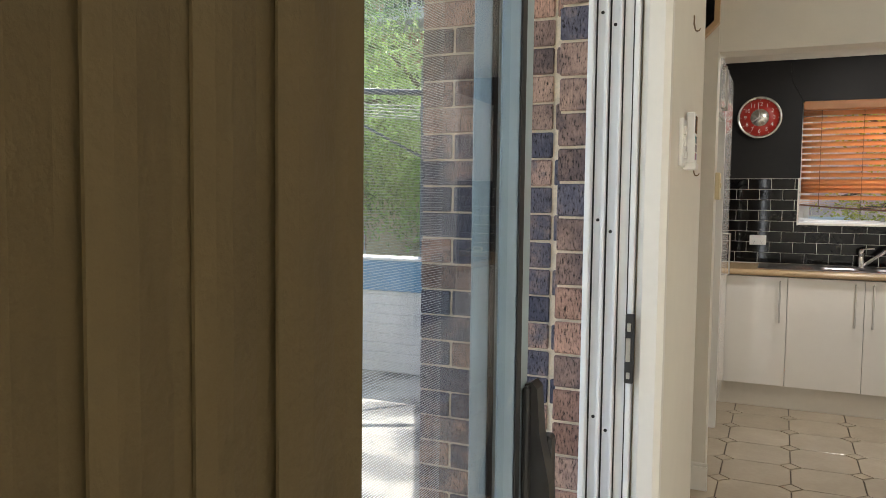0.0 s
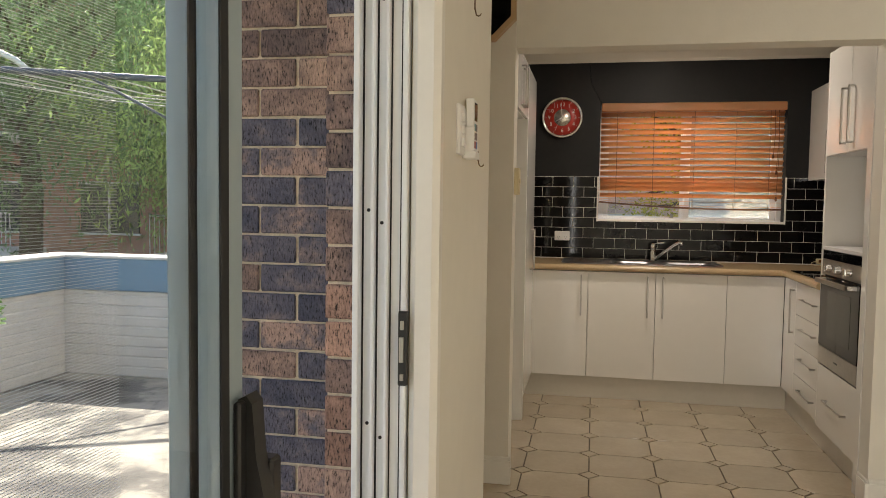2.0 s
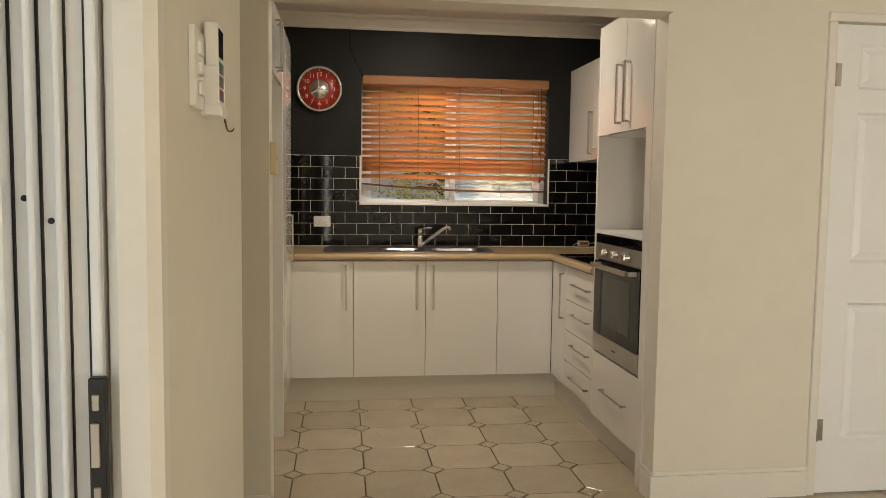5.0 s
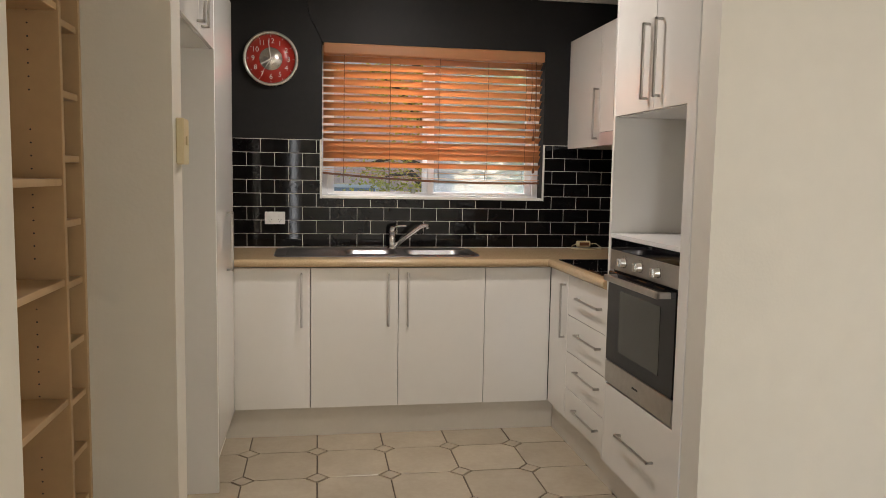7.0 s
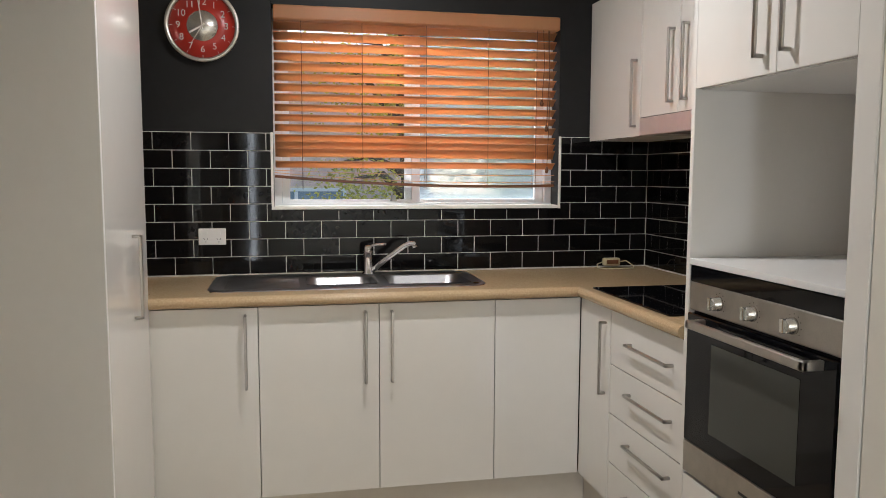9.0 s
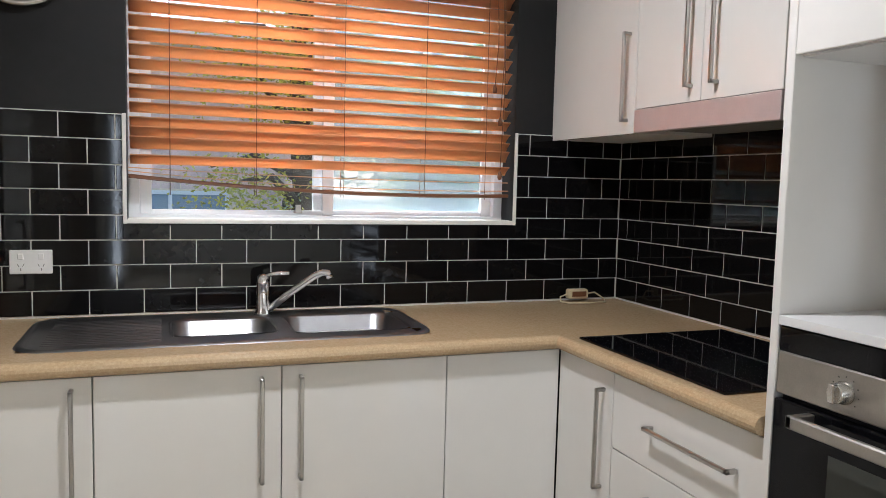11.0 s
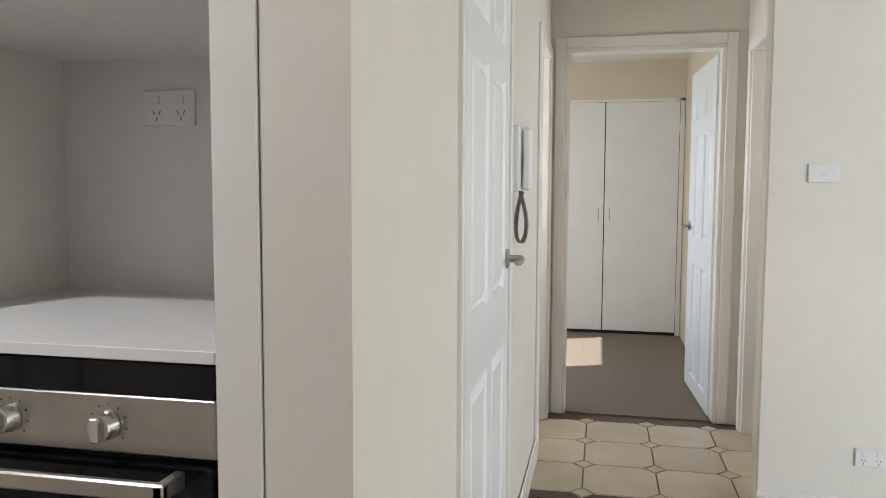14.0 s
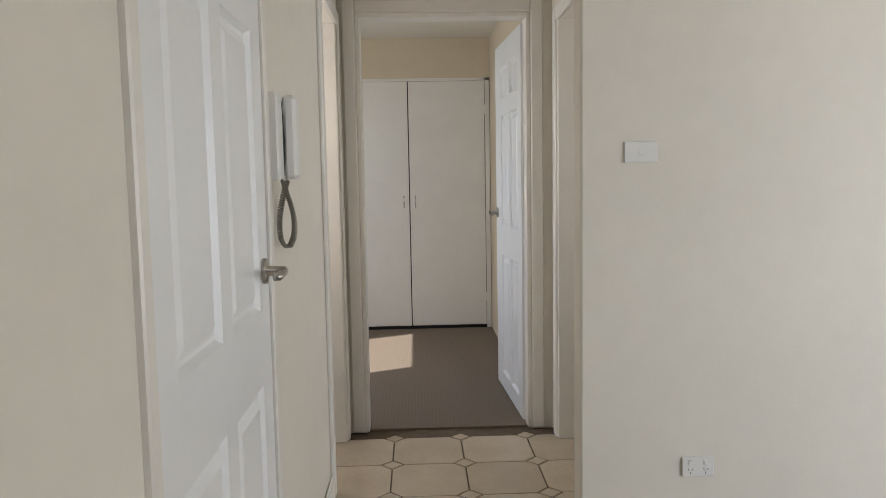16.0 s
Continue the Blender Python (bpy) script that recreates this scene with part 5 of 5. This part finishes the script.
part("capping", boxes((-4.40, -1.1, 5.67, 5.94, 0.60, CZT), c=0.008), BLUECAP, cw, "blue-grey capping board")
part("capping", boxes((-4.40, -4.13, -4.0, 5.669, 0.60, CZT), c=0.008), BLUECAP, cw, "blue-grey capping board")
part("flashing", boxes((-4.41, -1.1, 5.66, 5.95, CZT, CZT + 0.02), (-4.41, -4.12, -4.0, 5.659, CZT, CZT + 0.02), c=0.003), WHITEBLOCK, cw, "pale top edge")

pot = thing("plant_pot", (-3.755, 4.05, GZ), "green-brown glazed pot with a jade shrub", "plant")
bm = bmesh.new()
lathe(bm, [(0.14, 0.0), (0.152, 0.02), (0.21, 0.23), (0.222, 0.35), (0.24, 0.37), (0.24, 0.41), (0.22, 0.41), (0.205, 0.37)], (-3.755, 4.05, GZ), "z", 40)
part("pot", bm, POTGLAZE, pot)
bm = bmesh.new()
lathe(bm, [(0.21, 0.375), (0.1, 0.39), (0.0, 0.392)], (-3.755, 4.05, GZ), "z", 24)
part("soil", bm, SOIL, pot)


def leaf_cards(bm, centre, n, spread, size, rnd, droop=0.0):
    """Small bent leaves scattered round a centre."""
    for _ in range(n):
        p = Vector(centre) + Vector((rnd.gauss(0, spread[0]), rnd.gauss(0, spread[1]), rnd.gauss(0, spread[2])))
        a, b = rnd.uniform(0, 6.283), rnd.uniform(-0.6, 0.9) - droop
        d = Vector((math.cos(a) * math.cos(b), math.sin(a) * math.cos(b), math.sin(b)))
        s = d.cross(Vector((rnd.uniform(-1, 1), rnd.uniform(-1, 1), rnd.uniform(-1, 1)))).normalized()
        ln = size[0] * rnd.uniform(0.6, 1.3)
        w = size[1] * rnd.uniform(0.7, 1.2)
        k = d.cross(s) * w * 0.4
        v = [bm.verts.new(q) for q in (p, p + d * ln * 0.5 + s * w + k, p + d * ln, p + d * ln * 0.5 - s * w + k)]
        bm.faces.new(v)


rnd_ = random.Random(4)
bm = bmesh.new()
tips = []
for k in range(16):
    a = k * 2.4
    r = rnd_.uniform(0.05, 0.19)
    top = (-3.755 + r * math.cos(a), 4.05 + r * math.sin(a), GZ + 0.43 + rnd_.uniform(0.06, 0.32))
    tube(bm, [(-3.755 + 0.2 * r * math.cos(a), 4.05 + 0.2 * r * math.sin(a), GZ + 0.39), top], [0.012, 0.006], 6)
    tips.append(top)
part("stems", bm, BARK, pot)
bm = bmesh.new()
for tip in tips:
    leaf_cards(bm, tip, 150, (0.07, 0.07, 0.055), (0.055, 0.020), rnd_)
part("leaves", bm, LEAFSHRUB, pot)


def tree(name, base, height, radius, n, seed, label, material, size=(0.16, 0.02), droop=0.9, low=0.25):
    """A tapered trunk with limbs and hanging sprays of leaves."""
    r = random.Random(seed)
    ob = thing(name, base, label, "tree")
    bx, by, bz = base
    bm = bmesh.new()
    tube(bm, [(bx, by, bz - 0.3), (bx + 0.1, by, bz + height * 0.25), (bx - 0.05, by + 0.1, bz + height * 0.55), (bx, by, bz + height * 0.85)], [0.2, 0.16, 0.1, 0.04], 10)
    limbs = []
    for k in range(14):
        a, z0 = k * 2.4, bz + height * r.uniform(0.3, 0.75)
        ln = radius * r.uniform(0.6, 1.0)
        end = (bx + ln * math.cos(a), by + ln * math.sin(a), z0 + height * r.uniform(0.02, 0.22))
        tube(bm, [(bx, by, z0), ((bx + end[0]) / 2, (by + end[1]) / 2, (z0 + end[2]) / 2 + 0.2), end], [0.07, 0.045, 0.015], 6)
        limbs.append(((bx, by, z0), end))
    part("trunk", bm, BARK, ob)
    bm = bmesh.new()
    for _ in range(n):
        s, e = r.choice(limbs)
        u = r.uniform(0.25, 1.1)
        p = [s[i] * (1 - u) + e[i] * u + r.gauss(0, radius * 0.13) for i in range(3)]
        hang = r.uniform(0.2, 1.0) * height * 0.22
        for j in range(5):
            q = (p[0], p[1], max(p[2] - hang * j / 5, bz + height * low * 0.3))
            leaf_cards(bm, q, 5, (0.10, 0.10, 0.10), size, r, droop)
    part("crown", bm, material, ob)
    return ob


tree("tree", (-8.6, 10.6, GZ - 0.45), 7.5, 3.2, 1500, 11, "weeping peppercorn tree beyond the courtyard wall", LEAFDARK, (0.12, 0.015), 0.9, 0.4)
tree("tree", (-4.9, 11.4, GZ - 0.45), 6.5, 2.8, 1500, 12, "weeping peppercorn tree beyond the courtyard wall", LEAF, (0.12, 0.016), 0.9, 0.3)
tree("tree", (-12.5, 9.0, GZ - 0.45), 8.0, 3.4, 1500, 13, "tall leafy tree behind the courtyard", LEAFDARK, (0.16, 0.022))
tree("tree", (1.75, 12.6, GZ - 0.45), 5.2, 1.3, 320, 15, "yellow-green tree outside the kitchen window", LEAFYELLOW, (0.075, 0.018), 0.3)
tree("shrub", (1.6, 12.9, GZ - 0.45), 1.75, 0.55, 150, 17, "pale green shrub against the neighbouring brick wall", LEAFPALE, (0.06, 0.014), 0.2, 0.1)
tree("tree", (4.4, 15.5, GZ - 0.45), 4.8, 2.4, 900, 16, "green tree outside the kitchen window", LEAF, (0.14, 0.028), 0.4, 0.1)

# tall pole and rotary clothes line
pole = thing("utility_pole", (-6.22, 6.62, GZ - 0.45), "tall pale steel pole behind the courtyard wall", "pole")
bm = bmesh.new()
tube(bm, [(-6.22, 6.62, GZ - 0.45), (-6.22, 6.62, 2.9), (-6.22, 6.62, 7.0)], [0.20, 0.19, 0.175], 24)
part("shaft", bm, POLE, pole)
bm = bmesh.new()
tube(bm, [(-6.1, 6.68, 2.75), (-5.9, 6.8, 2.85), (-5.65, 6.95, 2.72), (-5.55, 7.05, 2.6)], 0.03, 8)
part("bracket", bm, POLE, pole, "curved steel bracket")
hoist = thing("rotary_clothes_line", (-3.06, 6.43, GZ - 0.45), "rotary clothes line with steel arms and pale cords", "clothes line")
HC = Vector((-3.06, 6.43, 2.36))
bm = bmesh.new()
tube(bm, [(HC.x, HC.y, GZ - 0.45), (HC.x, HC.y, 2.6)], 0.03, 12)
part("mast", bm, LINEMETAL, hoist)
ends = []
for k in range(4):
    a = radians(206 + 90 * k)
    e = HC + Vector((2.6 * math.cos(a), 2.6 * math.sin(a), 0.02))
    ends.append(e)
    bm = bmesh.new()
    tube(bm, [HC, e], 0.028, 8)
    tube(bm, [HC - Vector((0, 0, 0.6)), HC + (e - HC) * 0.45], 0.014, 6)
    part("arm", bm, LINEMETAL, hoist)
bm = bmesh.new()
for f in (0.4, 0.55, 0.7, 0.85, 0.98):
    for k in (2, 3):
        a, b = HC + (ends[k] - HC) * f, HC + (ends[(k + 1) % 4] - HC) * f
        m = (a + b) / 2 - Vector((0, 0, 0.06))
        tube(bm, [a, m, b], 0.006, 5)
part("cords", bm, CORD, hoist, "pale sagging line cords")


def flats(name, x0, x1, y0, y1, h, side, label, brickwork):
    """A brick block of flats: storeys of windows and balconies on one side (-y or +x)."""
    ob = thing(name, ((x0 + x1) / 2, (y0 + y1) / 2, GZ - 0.45), label, "building")
    part("wall", boxes((x0, x1, y0, y1, GZ - 0.45, h), c=0.01), brickwork, ob)
    part("roof", boxes((x0 - 0.5, x1 + 0.5, y0 - 0.5, y1 + 0.5, h, h + 0.25), c=0.03), mat("roof_fascia", (0.55, 0.55, 0.55), 0.6, vary=0.05), ob)
    z = 0.5
    while z + 2 < h:
        n = int((x1 - x0) / 3.2) if side == "-y" else int((y1 - y0) / 3.2)
        for k in range(n):
            c = (x0 if side == "-y" else y0) + (k + 0.5) * 3.2
            if side == "-y":
                w = part("window", boxes((c - 0.8, c + 0.8, y0 - 0.04, y0 + 0.02, z, z + 1.2), c=0.01), DARKPANE, ob)
                part("window_frame", boxes((c - 0.84, c + 0.84, y0 - 0.06, y0, z - 0.05, z), (c - 0.84, c + 0.84, y0 - 0.06, y0, z + 1.2, z + 1.25), (c - 0.03, c + 0.03, y0 - 0.06, y0, z, z + 1.2), c=0.005), ALU, w)
                if k % 2:
                    b = part("balcony", boxes((c - 1.4, c + 1.4, y0 - 1.2, y0, z - 0.6, z - 0.4), c=0.01), WHITEBLOCK, ob)
                    part("railing", boxes((c - 1.4, c + 1.4, y0 - 1.2, y0 - 1.16, z + 0.45, z + 0.5), *[(c - 1.4 + 0.12 * j, c - 1.38 + 0.12 * j, y0 - 1.19, y0 - 1.17, z - 0.4, z + 0.45) for j in range(24)], c=0.003), ALU, b)
        z += 2.8
    return ob


flats("apartment_building", -26, 0.0, 17, 27, 9.0, "-y", "red brick apartment building with balconies behind trees", PALEBRICK)
nb = thing("neighbouring_house", (-2.5, 17, GZ - 0.45), "pale pink brick house wall seen through the kitchen blind", "building")
part("wall", boxes((-8, 2.3, 14.02, 20, GZ - 0.45, 3.0), c=0), MORTAR, nb)
part("roof", boxes((-8.4, 2.7, 13.6, 20.4, 3.0, 3.2), c=0.02), WHITEBLOCK, nb, "white eaves")
# the pane's pale blue base stands in for reflected sky
w = part("window", boxes((-0.35, 1.0, 13.995, 14.02, -0.1, 1.14), c=0.004), mat("sky_tinted_pane", (0.28, 0.36, 0.45), 0.12, vary=0.05, scale=2), nb)
part("window_frame", boxes((-0.40, 1.05, 13.98, 14.02, 1.141, 1.19), (0.30, 0.35, 13.98, 13.994, -0.1, 1.14), (-0.40, -0.351, 13.98, 14.02, -0.1, 1.14), (1.001, 1.05, 13.98, 14.02, -0.1, 1.14), c=0.003), ALU, w)
bm = bmesh.new()
for r in range(40):
    z = -0.42 + r * 0.086
    for k in range(34):
        x = -5.9 + k * 0.24 + (0.12 if r % 2 else 0)
        if not (x + 0.23 > -0.42 and x < 1.07 and -0.2 < z < 1.19):
            cbox(bm, x, x + 0.229, 14.005, 14.03, z, z + 0.075, c=0)
tagged(part("bricks", bm, DISTBRICK, nb, "pale pink bricks"), kind="stuff")

# ---- pieces of walls and floors ----
# black wall tiles
backing = structure("splashback", boxes((-0.93, WX0 - 0.001, KIT_Y - 0.006, KIT_Y - 0.001, BENCH_Z, 1.563), (WX1 + 0.001, KIT_X - 0.001, KIT_Y - 0.006, KIT_Y - 0.001, BENCH_Z, 1.563), (WX0, WX1, KIT_Y - 0.006, KIT_Y - 0.001, BENCH_Z, WZ0 - 0.018), (KIT_X - 0.006, KIT_X - 0.001, 4.83, KIT_Y - 0.006, BENCH_Z, 1.563), c=0), GROUT, "white grout bed of the black tile splashback", "splashback")
TP, TH, G = 0.1615, 0.0795, 0.0036
TILE_CACHE = {}


def tile_piece(w, h, axis):
    key = (round(w, 4), round(h, 4), axis)
    if key not in TILE_CACHE:
        bm = bmesh.new()
        if axis == "y":
            cbox(bm, 0, w, -0.003, 0, 0, h, c=0.0012)
        else:
            cbox(bm, -0.003, 0, 0, w, 0, h, c=0.0012)
        TILE_CACHE[key] = mesh_of("tile", bm, TILEBLACK)
    return TILE_CACHE[key]


def lay(axis, a, b, z0, z1, loc):
    if b - a < 0.012 or z1 - z0 < 0.01:
        return
    o = part("tile", tile_piece(b - a, z1 - z0, axis), None, backing)
    o.location = (a, loc, z0) if axis == "y" else (loc, a, z0)


for row in range(8):
    z0, z1 = 0.9255 + row * TH + G / 2, 0.9255 + (row + 1) * TH - G / 2
    off = 0.244 + (0 if row % 2 else TP / 2)
    k0 = int((-0.92 - off) // TP)
    for k in range(k0, k0 + 20):
        a, b = off + k * TP + G / 2, off + (k + 1) * TP - G / 2
        a, b = max(a, -0.92), min(b, KIT_X - 0.008)
        if z1 > WZ0 - 0.012 and b > WX0 - 0.012 and a < WX1 + 0.010:
            if z0 < WZ0 - 0.03:
                lay("y", max(a, WX0 - 0.0125), min(b, WX1 + 0.0105), z0, min(z1, WZ0 - 0.0125), KIT_Y - 0.006)
                lay("y", a, min(b, WX0 - 0.0125), z0, z1, KIT_Y - 0.006)
                lay("y", max(a, WX1 + 0.0105), b, z0, z1, KIT_Y - 0.006)
            else:
                lay("y", a, min(b, WX0 - 0.0135), z0, z1, KIT_Y - 0.006)
                lay("y", max(a, WX1 + 0.0115), b, z0, z1, KIT_Y - 0.006)
        else:
            lay("y", a, b, z0, z1, KIT_Y - 0.006)
    TQ = 0.1588
    off = 6.0576 + (0 if row % 2 else TQ / 2)
    for k in range(-9, 2):
        a, b = off + k * TQ + G / 2, off + (k + 1) * TQ - G / 2
        lay("x", max(a, 4.832), min(b, KIT_Y - 0.0135), z0, z1, KIT_X - 0.006)

# octagonal floor tiles with small square insets
tiles = structure("floor", boxes((-0.95, 3.71, BACK_Y, KIT_Y, FZ - 0.0082, FZ - 0.0078), (3.71, 5.0, 2.75, 3.96, -0.0082, -0.0078), c=0), FLOORGROUT, "cream octagonal floor tiles with dark grout", "floor")


def octagon(p, q, cut, g):
    bm = bmesh.new()
    h, v = p / 2 - g / 2, q / 2 - g / 2
    k = cut
    out = [(h - k, -v), (h, -v + k), (h, v - k), (h - k, v), (-h + k, v), (-h, v - k), (-h, -v + k), (-h + k, -v)]
    s = 1 - 0.0022 / h
    lo = [bm.verts.new((x, y, -0.008)) for x, y in out]
    mi = [bm.verts.new((x, y, -0.0015)) for x, y in out]
    hi = [bm.verts.new((x * s, y * s, 0)) for x, y in out]
    for r0, r1 in ((lo, mi), (mi, hi)):
        for j in range(8):
            bm.faces.new((r0[j], r0[(j + 1) % 8], r1[(j + 1) % 8], r1[j]))
    bm.faces.new(hi)
    return mesh_of("tile", bm, FLOORTILE)


def dot(cut, g):
    bm = bmesh.new()
    h = cut - g * 1.1
    out = [(h, 0), (0, h), (-h, 0), (0, -h)]
    lo = [bm.verts.new((x, y, -0.008)) for x, y in out]
    hi = [bm.verts.new((x * 0.96, y * 0.96, 0)) for x, y in out]
    for j in range(4):
        bm.faces.new((lo[j], lo[(j + 1) % 4], hi[(j + 1) % 4], hi[j]))
    bm.faces.new(hi)
    return mesh_of("tile_inset", bm, FLOORTILE)


CUT, FG = 0.054, 0.0062
for p, q, ox, oy, x0, x1, y0, y1 in ((0.338, 0.340, 0.090, 3.76, -0.95, 3.70, 1.8, 5.9), (0.363, 0.341, 4.515, 3.377, 3.72, 5.0, 2.75, 3.95)):
    level = FZ if x0 < 0 else 0.0
    om, dm = octagon(p, q, CUT, FG), dot(CUT, FG)
    for i in range(int((x0 - ox) // p), int((x1 - ox) // p) + 1):
        for j in range(int((y0 - oy) // q), int((y1 - oy) // q) + 1):
            x, y = ox + i * p, oy + j * q
            if x > 1.62 and y > 3.9 and x0 < 0:
                continue
            if x0 <= x + p / 2 <= x1 and y0 - q / 2 <= y + q / 2 <= y1 + q / 2:
                o = part("tile", om, None, tiles)
                o.location = (x + p / 2, y + q / 2, level)
            if x0 <= x <= x1 and y0 <= y <= y1:
                o = part("tile_inset", dm, None, tiles)
                o.location = (x, y, level)
# tiles never passed closely, joined
bm = bmesh.new()
p = 0.332
for i in range(-2, 12):
    for j in range(16):
        x, y = 0.09 + i * p + p / 2, 1.70 - (j + 0.5) * p
        if x < 3.7 and x > -0.2:
            cbox(bm, x - p / 2 + 0.003, x + p / 2 - 0.003, y - p / 2 + 0.003, y + p / 2 - 0.003, FZ - 0.0075, FZ, c=0)
tagged(part("far_tiles", bm, FLOORTILE, tiles), kind="stuff")

# bricks outside the sliding door
bricks = structure("brick_wall", boxes((-1.085, -0.505, 2.286, 2.293, GZ, 2.72), (-0.498, -0.43, 1.836, 1.842, GZ, 2.72), c=0), MORTAR, "dark purple and red wire-cut brick wall", "brick wall")


def brick(w, h, seed, material):
    r = random.Random(seed)
    bm = bmesh.new()
    cbox(bm, 0, w, -0.009, 0.0, 0, h, c=0.005)
    for v in bm.verts:
        v.co += Vector((r.uniform(-0.0012, 0.0012), r.uniform(-0.0015, 0.0015), r.uniform(-0.0012, 0.0012)))
    return mesh_of("brick", bm, material)


SIZES = {"STR": 0.219, "HLF": 0.105, "QTR": 0.137, "HDR": 0.092}
FIRED = {k: {n: [brick(w, 0.0765, s, m) for s in range(4)] for n, w in SIZES.items()} for k, m in (("dark", BRICKDARK), ("brown", BRICKBROWN), ("red", BRICKRED))}
pick = random.Random(31)
CP = 0.084
for c in range(33):
    z = 1.492 + (c - 19) * CP + 0.0038
    xs = ((-0.645, "STR", 0.104), (-0.757, "STR", 0.219), (-0.983, "HLF", 0.105)) if c % 2 else ((-0.532, "HLF", 0.105), (-0.645, "STR", 0.219), (-0.870, "STR", 0.219))
    for x, lst, w in xs:
        hue = "dark" if 0.3 < z < 1.5 else ("brown" if z < 1.85 else "red")
        if pick.random() < 0.08:
            hue = "brown"
        o = part("brick", FIRED[hue]["HLF" if w < 0.11 else lst][(c * 7 + int(-x * 31)) % 4], None, bricks)
        o.location = (x - w, 2.286, z)
    hue = ("red" if c % 3 else "brown") if z < 1.17 else ("dark" if c % 5 == 2 else "brown")
    o = part("brick", FIRED[hue]["HDR"][c % 4], None, bricks)
    o.location = (-0.503, 1.836, z)
